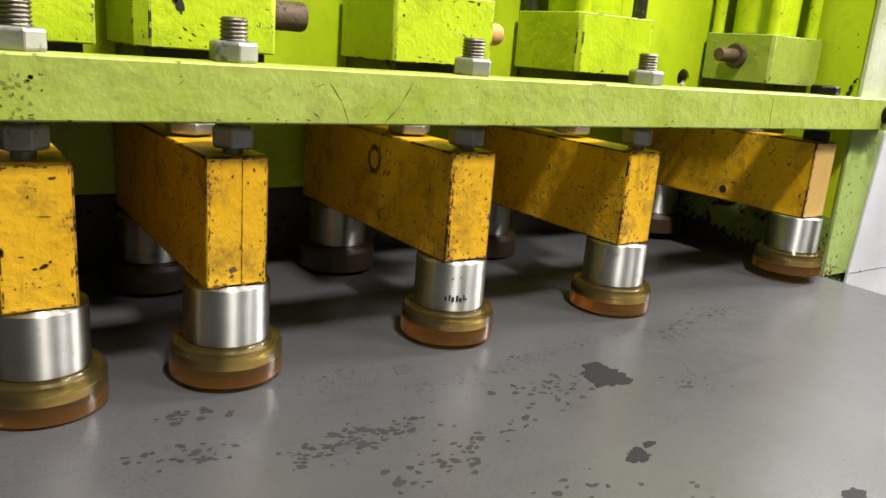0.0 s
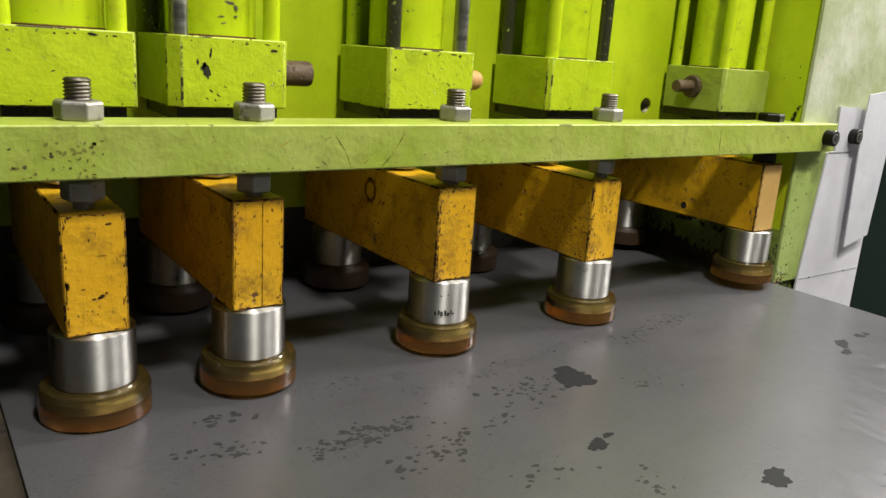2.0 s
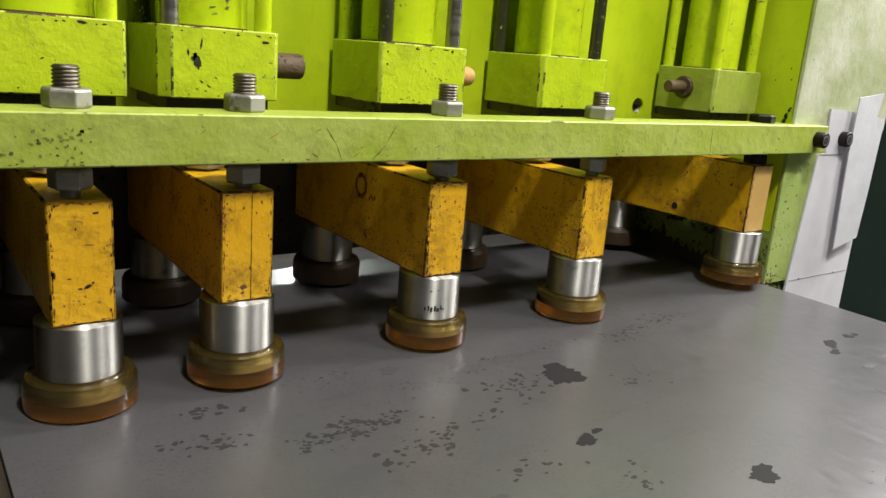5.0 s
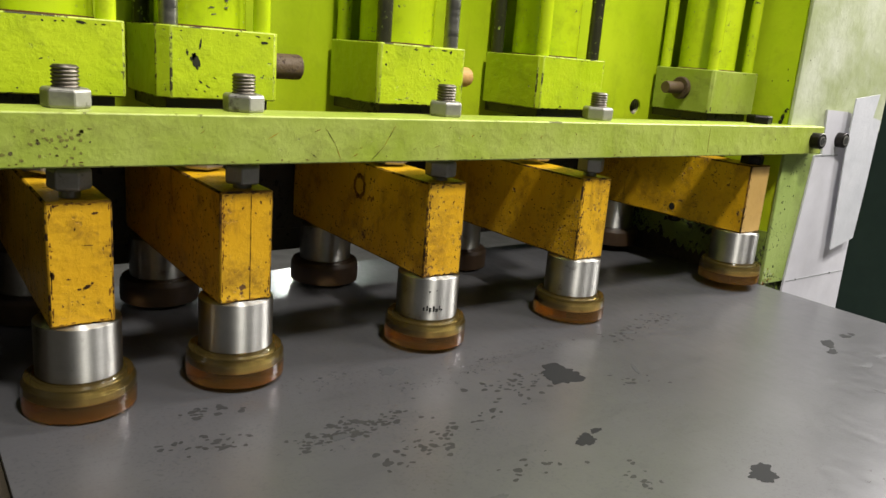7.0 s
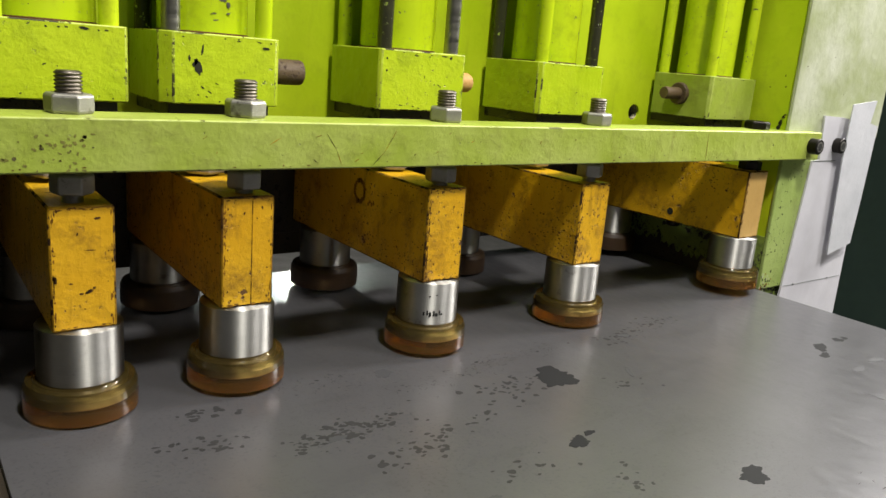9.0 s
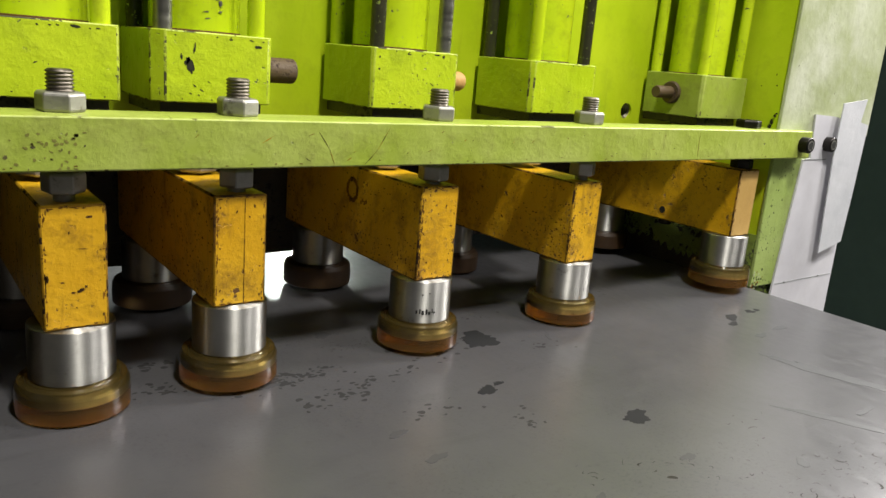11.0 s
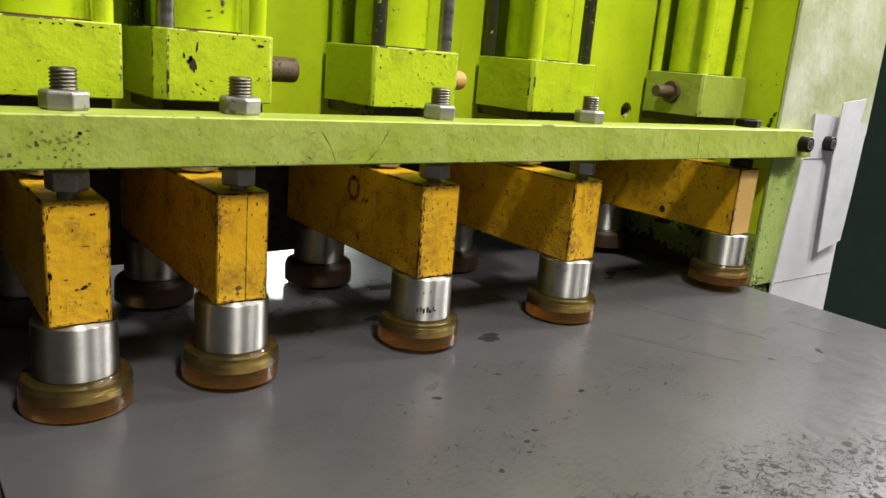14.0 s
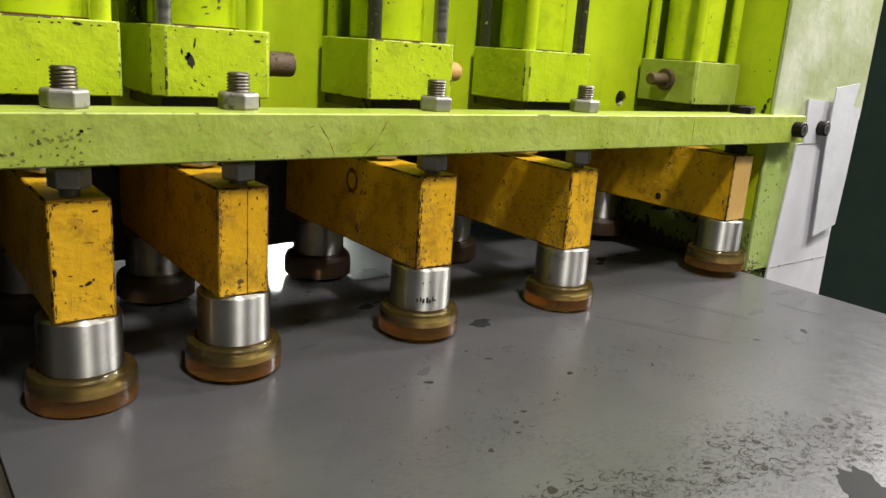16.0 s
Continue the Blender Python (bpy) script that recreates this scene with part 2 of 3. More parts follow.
def sheet_material():
    m, nt, b = mat("hot_rolled_sheet", 0.36, 0.50)
    v = coords(nt)
    big = noise_fac(nt, v, 4, 4, 0.6, 0.3, 0.7)
    col = mix(nt, big, (0.094, 0.092, 0.100), (0.130, 0.127, 0.136))
    fine = noise_fac(nt, v, 240, 3, 0.6, 0.3, 0.7)
    col = mix(nt, times(nt, fine, 0.25), col, (0.12, 0.12, 0.12))
    # small dark flecks, in drifts
    drift = noise_fac(nt, v, 5.5, 4, 0.6, 0.42, 0.58)
    warp = node(nt, "ShaderNodeTexNoise", Scale=30.0, Detail=2.0)
    nt.links.new(v, warp.inputs["Vector"])
    shift = nt.nodes.new("ShaderNodeVectorMath")
    shift.operation = "MULTIPLY_ADD"
    shift.inputs[1].default_value = (0.02, 0.02, 0.0)
    nt.links.new(warp.outputs["Color"], shift.inputs[0])
    nt.links.new(v, shift.inputs[2])
    fleck = noise_fac(nt, shift.outputs[0], 300, 4, 0.6, 0.565, 0.61)
    rim = noise_fac(nt, shift.outputs[0], 50, 5, 0.6, 0.60, 0.70)
    col = mix(nt, times(nt, times(nt, drift, fleck), 0.30), col, (0.04, 0.04, 0.04))
    col = mix(nt, times(nt, rim, 0.18), col, (0.05, 0.05, 0.05))
    # long faint wipe marks
    wipe = noise_fac(nt, coords(nt, (2.2, 16, 1)), 2.4, 4, 0.6, 0.56, 0.72)
    col = mix(nt, times(nt, wipe, 0.22), col, (0.06, 0.06, 0.062))
    # rusty crust towards the far end of the sheet
    sep = nt.nodes.new("ShaderNodeSeparateXYZ")
    nt.links.new(v, sep.inputs[0])
    r = nt.nodes.new("ShaderNodeMapRange")
    r.inputs["From Min"].default_value, r.inputs["From Max"].default_value = -0.50, -0.78
    nt.links.new(sep.outputs[1], r.inputs["Value"])
    crust = noise_fac(nt, coords(nt, (1, 1.9, 1)), 120, 6, 0.66, 0.522, 0.545)
    patch = noise_fac(nt, v, 11, 3, 0.6, 0.40, 0.52)
    crust = times(nt, times(nt, crust, patch), r.outputs["Result"])
    col = mix(nt, times(nt, crust, 0.35), col, (0.024, 0.021, 0.018))
    nt.links.new(col, b.inputs["Base Color"])
    rr = nt.nodes.new("ShaderNodeMapRange")
    rr.inputs["To Min"].default_value, rr.inputs["To Max"].default_value = 0.29, 0.37
    nt.links.new(noise_fac(nt, coords(nt, (30, 14, 1)), 3.0, 4, 0.6, 0.3, 0.7), rr.inputs["Value"])
    # the crust and the flecks are matt
    matt = nt.nodes.new("ShaderNodeMath")
    matt.operation, matt.use_clamp = "ADD", True
    nt.links.new(rr.outputs["Result"], matt.inputs[0])
    nt.links.new(times(nt, crust, 0.12), matt.inputs[1])
    nt.links.new(matt.outputs[0], b.inputs["Roughness"])
    gloss = nt.nodes.new("ShaderNodeMapRange")
    gloss.inputs["To Min"].default_value, gloss.inputs["To Max"].default_value = 0.5, 0.3
    nt.links.new(crust, gloss.inputs["Value"])
    nt.links.new(gloss.outputs["Result"], b.inputs["Specular IOR Level"])
    bump(nt, b, fine, 0.10, 0.0004)
    return m


SHEET = sheet_material()
OIL, oil_nt, oil_b = mat("oil_stain", 0.62, 0.0)
oil_b.inputs["Specular IOR Level"].default_value = 0.1
oil_b.inputs["Base Color"].default_value = (0.017, 0.017, 0.018, 1)
SMEAR, smear_nt, smear_b = mat("faint_smear", 0.42, 0.35)
smear_b.inputs["Base Color"].default_value = (0.072, 0.072, 0.077, 1)
DROP = metal("dried_drop_mark", (0.052, 0.051, 0.052), 0.38, (30, 30, 30), 0.5, (0.045, 0.04, 0.036), 0.3)
SCALE = metal("brown_scale_mark", (0.030, 0.026, 0.022), 0.55, (30, 30, 30), 0.6, (0.03, 0.026, 0.022), 0.1)
for film in (DROP, SCALE):
    film.node_tree.nodes["Principled BSDF"].inputs["Specular IOR Level"].default_value = 0.15


# ---- mesh helpers ----
def part(name, bm, material, parent=None, label=""):
    me = bpy.data.meshes.new(name)
    bm.normal_update()
    bm.to_mesh(me)
    bm.free()
    for one in material if isinstance(material, (list, tuple)) else [material]:
        me.materials.append(one)
    ob = new(name, me)
    if parent:
        ob.parent = parent
    return tagged(ob, label) if label else ob


def empty(name, x, y, z):
    ob = new(name)
    ob.empty_display_size = 0.02
    ob.location = (x, y, z)
    return ob


def box(lo, hi, bevel=0.0, segments=2, edge=False, bm=None):
    """A box from corner to corner; edge: bevelled faces take the second material."""
    out = bm or bmesh.new()
    b = bmesh.new()
    bmesh.ops.create_cube(b, size=1)
    for vert in b.verts:
        vert.co = Vector([(lo[i] + hi[i]) / 2 + vert.co[i] * (hi[i] - lo[i]) for i in range(3)])
    if bevel:
        big = set(b.faces)
        made = bmesh.ops.bevel(b, geom=list(b.edges), offset=bevel, segments=segments, profile=0.5, affect="EDGES")
        for f in made["faces"]:
            f.smooth = True
            if edge:
                f.material_index = 1
    me = bpy.data.meshes.new("tmp")
    b.to_mesh(me)
    b.free()
    out.from_mesh(me)
    bpy.data.meshes.remove(me)
    return out


def lathe(profile, at=(0, 0, 0), steps=40, axis="Z", bm=None, sharp=35):
    """A turned solid: profile is (radius, height) from bottom to top."""
    out = bm or bmesh.new()
    turn = {"Z": Matrix(), "X": Matrix.Rotation(radians(90), 4, "Y"), "Y": Matrix.Rotation(radians(-90), 4, "X")}[axis]
    m = Matrix.Translation(at) @ turn
    rings = []
    for r, h in profile:
        rings.append([out.verts.new(m @ Vector((r * math.cos(2 * math.pi * k / steps), r * math.sin(2 * math.pi * k / steps), h))) for k in range(steps)])
    for a, b in zip(rings, rings[1:]):
        for k in range(steps):
            out.faces.new((a[k], a[(k + 1) % steps], b[(k + 1) % steps], b[k])).smooth = True
    out.faces.new(list(reversed(rings[0])))
    out.faces.new(rings[-1])
    out.normal_update()
    for e in out.edges:
        if len(e.link_faces) == 2 and e.calc_face_angle(0) > radians(sharp):
            e.smooth = False
    return out


def hexagon(af, h, at, turn=0.0, chamfer=0.0022):
    """A hexagon nut or head with its rounded-off corners."""
    bm = bmesh.new()
    rc = af / math.sqrt(3)
    rows = ((rc * 0.90, 0), (rc, chamfer), (rc, h - chamfer), (rc * 0.90, h))
    rings = [[bm.verts.new((at[0] + r * math.cos(radians(60 * k + turn)), at[1] + r * math.sin(radians(60 * k + turn)), at[2] + z)) for k in range(6)] for r, z in rows]
    for a, b in zip(rings, rings[1:]):
        for k in range(6):
            bm.faces.new((a[k], a[(k + 1) % 6], b[(k + 1) % 6], b[k]))
    bm.faces.new(list(reversed(rings[0])))
    bm.faces.new(rings[-1])
    bmesh.ops.bevel(bm, geom=[e for e in bm.edges], offset=0.0008, segments=1, affect="EDGES")
    return bm


def thread(r, z0, z1, at, pitch=0.003):
    rows, z = [], z0
    rows.append((r * 0.86, z0))
    while z < z1 - pitch:
        rows += [(r * 0.87, z + pitch * 0.1), (r, z + pitch * 0.45), (r, z + pitch * 0.6), (r * 0.87, z + pitch)]
        z += pitch
    rows.append((r * 0.8, z1))
    return lathe(rows, (at[0], at[1], 0), 28, sharp=70)


# ---- hall round the machine ----
def slab(name, lo, hi, material, label, category):
    return tagged(part(name, box(lo, hi), material), label, category, kind="structure")


slab("floor", (-3.6, -3.6, -0.9), (3.6, 3.8, -0.8), CONCRETE, "grey worn concrete workshop floor", "floor")
slab("ceiling", (-3.6, -3.6, 2.9), (3.6, 3.8, 3.0), CEIL, "grey sheet metal workshop ceiling", "ceiling")
slab("wall_south", (-3.6, -3.7, -0.8), (3.6, -3.6, 2.9), CEIL, "plain grey workshop wall", "wall")
slab("wall_west", (-3.7, -3.6, -0.8), (-3.6, 3.8, 2.9), CEIL, "plain grey workshop wall", "wall")
slab("wall_east", (3.6, -3.6, -0.8), (3.7, 3.8, 2.9), TEAL, "dark green painted workshop wall", "wall")
slab("wall_north", (-3.6, 3.8, -0.8), (3.6, 3.9, 2.9), TEAL, "dark green painted workshop wall", "wall")

# glowing panel added behind the machine, for bright reflections in the sheet
glow_panel = tagged(empty("glow_panel_1", 1.45, 3.78, 0.9), "added glowing panel behind the machine", "window", kind="structure")
GLOW, glow_nt, glow_b = mat("panel_glow", 0.5)
glow_b.inputs["Base Color"].default_value = (0.8, 0.8, 0.8, 1)
glow_b.inputs["Emission Color"].default_value = (0.9, 1.0, 0.95, 1)
glow_b.inputs["Emission Strength"].default_value = 0.5
part("glow_pane", box((-0.8, -0.005, -0.7), (0.8, 0.005, 0.7)), GLOW, glow_panel)
for lo, hi in (((-0.86, -0.03, -0.76), (0.86, 0.01, -0.7)), ((-0.86, -0.03, 0.7), (0.86, 0.01, 0.76)), ((-0.86, -0.03, -0.7), (-0.8, 0.01, 0.7)), ((0.8, -0.03, -0.7), (0.86, 0.01, 0.7))):
    part("panel_frame", box(lo, hi), CEIL, glow_panel)

# ---- machine body ----
ARMS = (-0.0006, 0.1425, 0.3725, 0.6094, 0.9736)  # arm centres along the machine
LIFT = (-0.0016, 0.0011, 0.0016, -0.0004, 0.0089)  # each arm is set a little higher or lower
BLOCKS = (-0.0030, 0.1418, 0.3740, 0.6109, 0.9707)

table = tagged(part("machine_table", box((-0.5, -1.35, -0.8), (1.02, 0.348, -0.0075), 0.004), DARK), "dark oily steel bed of the shear under the sheet", "machine bed", kind="structure")


def front_plate():
    """The upright plate behind the cylinders, drilled through once."""
    bm = bmesh.new()
    y, hx, hz, r = 0.186, 0.8807, 0.266, 0.0128
    rect = [bm.verts.new(v) for v in ((-0.30, y, 0.222), (1.034, y, 0.222), (1.034, y, 1.3), (-0.30, y, 1.3))]
    ring = [bm.verts.new((hx + r * math.cos(2 * math.pi * k / 28), y, hz + r * math.sin(2 * math.pi * k / 28))) for k in range(28)]
    edges = [bm.edges.new((loop[k], loop[(k + 1) % len(loop)])) for loop in (rect, ring) for k in range(len(loop))]
    bmesh.ops.triangle_fill(bm, use_beauty=True, edges=edges, normal=(0, -1, 0))
    made = bmesh.ops.extrude_face_region(bm, geom=list(bm.faces))
    bmesh.ops.translate(bm, vec=(0, 0.029, 0), verts=[v for v in made["geom"] if isinstance(v, bmesh.types.BMVert)])
    bmesh.ops.recalc_face_normals(bm, faces=bm.faces)
    f = tagged(part("machine_front_plate", bm, LIME_WALL), "lime green painted steel front plate of a shear", "machine frame", kind="structure")
    part("hole_bottom", lathe([(r + 0.001, 0.0), (r + 0.001, 0.004)], (hx, y + 0.0295, hz), 26, "Y"), HOLE, f)
    for k in range(5):
        # thread turns inside the hole
        bm = bmesh.new()
        rings = [[bm.verts.new((hx + q * math.cos(2 * math.pi * n / 28), y + d, hz + q * math.sin(2 * math.pi * n / 28))) for n in range(28)] for q, d in ((r + 0.0002, 0.004 + 0.004 * k), (r - 0.0012, 0.006 + 0.004 * k), (r + 0.0002, 0.008 + 0.004 * k))]
        for a, b in zip(rings, rings[1:]):
            for n in range(28):
                bm.faces.new((a[n], a[(n + 1) % 28], b[(n + 1) % 28], b[n]))
        part("thread_turn", bm, THREAD, f)
    return f


back_wall = front_plate()

# end frames
def end_frame():
    f = tagged(empty("end_frame", 1.034, 0.0, -0.8), "lime green steel end frame with rubbed grey-green front", "machine frame", kind="structure")
    part("side_plate", box((0.002, 0.006, 0.80), (0.25, 0.40, 2.1), 0.002), LIME_WALL, f)
    # dark green strip low on the inner side, ragged below, black under it
    rng = random.Random(5)
    bm = bmesh.new()
    low = [bm.verts.new((-0.001, 0.006 + 0.344 * k / 60, 0.808 + rng.uniform(0.0, 0.016) + 0.035 * (k / 60) ** 2)) for k in range(61)]
    top = [bm.verts.new((-0.001, 0.006 + 0.344 * k / 60, 0.885)) for k in range(61)]
    for k in range(60):
        bm.faces.new((low[k + 1], low[k], top[k], top[k + 1]))
    made = bmesh.ops.extrude_face_region(bm, geom=list(bm.faces))
    bmesh.ops.translate(bm, vec=(0.0025, 0, 0), verts=[v for v in made["geom"] if isinstance(v, bmesh.types.BMVert)])
    bmesh.ops.recalc_face_normals(bm, faces=bm.faces)
    part("torn_lining", bm, DEEP_GREEN, f, "dark green strip with a ragged lower edge")
    part("lower_lining", box((0.0005, 0.006, 0.79), (0.003, 0.35, 0.87)), DARK, f, "black lower edge of the frame")
    part("front_cover", box((0.0, 0.0, 1.05), (0.295, 0.006, 2.1), 0.0015), GREY_GREEN, f, "rubbed grey-green front face")
    part("front_post", box((0.0, 0.0, 0.796), (0.14, 0.006, 1.05), 0.0015), POST, f, "faded lime green lower front")
    part("leg", box((0.004, 0.006, 0.0), (0.18, 0.40, 0.80), 0.002), DEEP_GREEN, f)
    return f


post_frame = end_frame()
# unseen far frame blocks light from the left; dark so no green bounces
tagged(part("end_frame_far", box((-0.32, 0.0, -0.8), (-0.14, 0.40, 1.3), 0.002), DARK), "unseen far end frame, coloured dark to stop bounce light", "machine frame", kind="structure")

# front bar
def front_bar():
    f = tagged(empty("clamp_bar", 0.0, 0.0, 0.2377), "long faded lime green steel bar across the clamps", "bar")
    bm = box((-0.45, -0.0183, -0.0217), (1.1045, 0.0383, 0.0217), 0.0016, 2, True)
    part("bar", bm, [LIME_PALE, LIME_EDGE], f)
    for (x0, z0), (x1, z1) in (((0.2889, 0.0165), (0.2750, -0.0065)), ((0.2750, -0.0065), (0.2609, -0.0204)), ((0.2105, 0.0116), (0.2219, -0.0043)), ((0.2219, -0.0043), (0.2282, -0.0193)), ((0.1651, 0.0077), (0.1531, 0.0008)), ((0.1966, -0.0122), (0.2028, -0.0162)), ((0.8015, 0.0170), (0.8031, -0.0215))):
        n = Vector((z1 - z0, 0, x0 - x1)).normalized() * 0.00035
        bm = bmesh.new()
        ring = [Vector((x0, -0.0185, z0)), Vector(((x0 + x1) / 2, -0.0185, (z0 + z1) / 2)) + n, Vector((x1, -0.0185, z1)), Vector(((x0 + x1) / 2, -0.0185, (z0 + z1) / 2)) - n]
        top = [bm.verts.new(v) for v in ring]
        low = [bm.verts.new(v + Vector((0, 0.0015, 0))) for v in ring]
        bm.faces.new(top)
        for k in range(4):
            bm.faces.new((low[k], low[(k + 1) % 4], top[(k + 1) % 4], top[k]))
        bmesh.ops.recalc_face_normals(bm, faces=bm.faces)
        part("scratch", bm, YELLOW_EDGE, f, "long dark scratch in the paint")
    return f


bar_thing = front_bar()


def cap_screw(name, x, y, z, length):
    """A socket-head screw that points to the front."""
    f = tagged(empty(name, x, y, z), "black socket head cap screw", "screw", "cap screws")
    r = 0.0125
    part("head", lathe([(r * 0.92, -length - 0.001), (r, -length), (r, -0.001), (r, 0)], (0, 0, 0), 28, "Y"), BLACK, f)
    # the socket is not sunk; its shade is this black disc
    part("socket_disc", lathe([(0.0066, -length - 0.0016), (0.0066, -length)], (0, 0, 0), 6, "Y"), HOLE, f, "black hexagon disc for the shaded socket")
    part("rim", lathe([(0.0082, -length - 0.0013), (0.0078, -length + 0.001)], (0, 0, 0), 24, "Y"), NUT, f, "bright worn rim")
    return f


cap_screw("cap_screw", 1.0765, -0.0183, 0.2382, 0.014)
cap_screw("cap_screw", 1.182, -0.004, 0.2373, 0.012)


def chip(parent, x, y, z, rx, rz, seed, lean=0.0, material=None, label="dark bare patch in the paint"):
    """A flake of missing paint on a face that looks to the front."""
    rng = random.Random(seed)
    ring = []
    for k in range(18):
        a = 2 * math.pi * k / 18
        r = rng.uniform(0.6, 1.15)
        px, pz = rx * r * math.cos(a), rz * r * math.sin(a)
        ring.append((x + px * math.cos(lean) - pz * math.sin(lean), z + px * math.sin(lean) + pz * math.cos(lean)))
    bm = bmesh.new()
    front = [bm.verts.new((px, y - 0.0002, pz)) for px, pz in ring]
    back = [bm.verts.new((px, y + 0.0008, pz)) for px, pz in ring]
    bm.faces.new(front)
    for k in range(18):
        bm.faces.new((back[k], back[(k + 1) % 18], front[(k + 1) % 18], front[k]))
    bmesh.ops.recalc_face_normals(bm, faces=bm.faces)
    return part("paint_chip", bm, material or CHIP, parent, label)


def side_mark(parent, x, y, z, ry, rz, seed):
    """A brown rust mark on a face that looks along the machine."""
    rng = random.Random(seed)
    ring = [(y + ry * rng.uniform(0.6, 1.2) * math.cos(2 * math.pi * k / 12), z + rz * rng.uniform(0.6, 1.2) * math.sin(2 * math.pi * k / 12)) for k in range(12)]
    bm = bmesh.new()
    front = [bm.verts.new((x - 0.0001, py, pz)) for py, pz in ring]
    back = [bm.verts.new((x + 0.0006, py, pz)) for py, pz in ring]
    bm.faces.new(front)
    for k in range(12):
        bm.faces.new((back[k], back[(k + 1) % 12], front[(k + 1) % 12], front[k]))
    bmesh.ops.recalc_face_normals(bm, faces=bm.faces)
    return part("rust_mark", bm, FLAKE_BROWN, parent, "brown rust mark on the side")


# torn paint on the inner edge of the end frame, crumbs of dirt and paint at its foot
for n, (y, z, ry, rz) in enumerate(((0.0125, 1.080, 0.0022, 0.0034), (0.0165, 1.070, 0.0030, 0.0060), (0.0185, 1.062, 0.0042, 0.0040), (0.0105, 1.0835, 0.0026, 0.0014), (0.019, 1.1266, 0.0014, 0.0014), (0.0226, 1.1437, 0.0009, 0.0020), (0.046, 1.1245, 0.0012, 0.0010))):
    side_mark(post_frame, 0.002 if z > 1.084 else 0.0, y, z, ry, rz, 500 + n).data.materials[0] = CHIP
rng = random.Random(91)
for k in range(44):
    chip(post_frame, 0.001 + abs(rng.gauss(0, 0.018)), 0.0, 0.792 + abs(rng.gauss(0, 0.015)), rng.uniform(0.0008, 0.0030), rng.uniform(0.0007, 0.0024), 520 + k, rng.uniform(-0.8, 0.8), (CHIP, GREY_GREEN, FLAKE_BROWN, CHIP)[k % 4], "dirty broken paint at the foot")
for k in range(14):
    chip(post_frame, rng.uniform(0.002, 0.05), 0.0, rng.uniform(0.83, 1.0), rng.uniform(0.0006, 0.0016), rng.uniform(0.0006, 0.0028), 570 + k, rng.uniform(-0.3, 0.3), CHIP)

# brown spots where the bar is handled, and flakes along its lower edge
rng = random.Random(12)
for k in range(46):
    chip(bar_thing, 0.006 - abs(rng.gauss(0, 0.036)), -0.0183, max(-0.0195, 0.008 - abs(rng.gauss(0, 0.014))) if k % 4 else rng.uniform(-0.0195, 0.014), rng.uniform(0.0007, 0.0024), rng.uniform(0.0006, 0.0018), 400 + k, rng.uniform(-0.6, 0.6), SPOT, "olive brown rust spot")
for k in range(26):
    chip(bar_thing, rng.uniform(-0.06, 1.05), -0.0183, -0.0192 + abs(rng.gauss(0, 0.002)), rng.uniform(0.0006, 0.0022), rng.uniform(0.0003, 0.0007), 450 + k, rng.uniform(-0.2, 0.2), FLAKE)
for k in range(16):
    chip(bar_thing, rng.uniform(0.02, 0.75), -0.0183, rng.uniform(-0.015, 0.015), rng.uniform(0.0008, 0.0034), rng.uniform(0.0002, 0.0004), 480 + k, rng.uniform(0.2, 1.1), YELLOW_EDGE, "short dark scratch")


def flecks(parent, name, spots, seed, side, material, label):
    """Many tiny worn spots on one face: side looks along the machine, else to the front."""
    rng = random.Random(seed)
    bm = bmesh.new()
    for u, z, ru, rz in spots:
        ring = [(u + ru * rng.uniform(0.5, 1.2) * math.cos(2 * math.pi * k / 7), z + rz * rng.uniform(0.5, 1.2) * math.sin(2 * math.pi * k / 7)) for k in range(7)]
        rows = []
        for d in (-0.0001, 0.0004):
            rows.append([bm.verts.new((side + d, a, b) if side else (a, d, b)) for a, b in ring])
        bm.faces.new(rows[0])
        for k in range(7):
            bm.faces.new((rows[1][k], rows[1][(k + 1) % 7], rows[0][(k + 1) % 7], rows[0][k]))
    bmesh.ops.recalc_face_normals(bm, faces=bm.faces)
    return tagged(part(name, bm, material, parent), label, kind="stuff")


def arm_wear(f, i):
    rng = random.Random(77 + i)
    pits = []
    for k in range((150, 190, 130, 170, 50)[i]):
        # pits lie in drifts, thickest towards the lower edge
        z = 0.083 + 0.102 * rng.random() ** 1.4
        pits.append((0.003 + 0.33 * rng.random() ** 1.3, z, rng.uniform(0.0006, 0.0024), rng.uniform(0.0004, 0.0013)))
    flecks(f, "pitting", pits, 300 + i, -0.0258, FLAKE, "brown rust pits in the side")
    edge = []
    for k in range((70, 60, 80, 80, 30)[i]):
        if k % 3 == 2:
            edge.append((rng.uniform(-0.023, 0.023), rng.choice((0.0830, 0.1850)) + rng.uniform(-0.0008, 0.0008), rng.uniform(0.0008, 0.003), rng.uniform(0.0003, 0.0010)))
        else:
            edge.append(((-1 if i in (2, 3, 4) or rng.random() < 0.6 else 1) * (0.0232 - abs(rng.gauss(0, 0.0009))), rng.uniform(0.083, 0.186), rng.uniform(0.0003, 0.0011), rng.uniform(0.0006, 0.004)))
    flecks(f, "edge_wear", edge, 330 + i, 0.0, FLAKE if i > 1 else FLAKE_BROWN, "dark worn spots along the front edges")


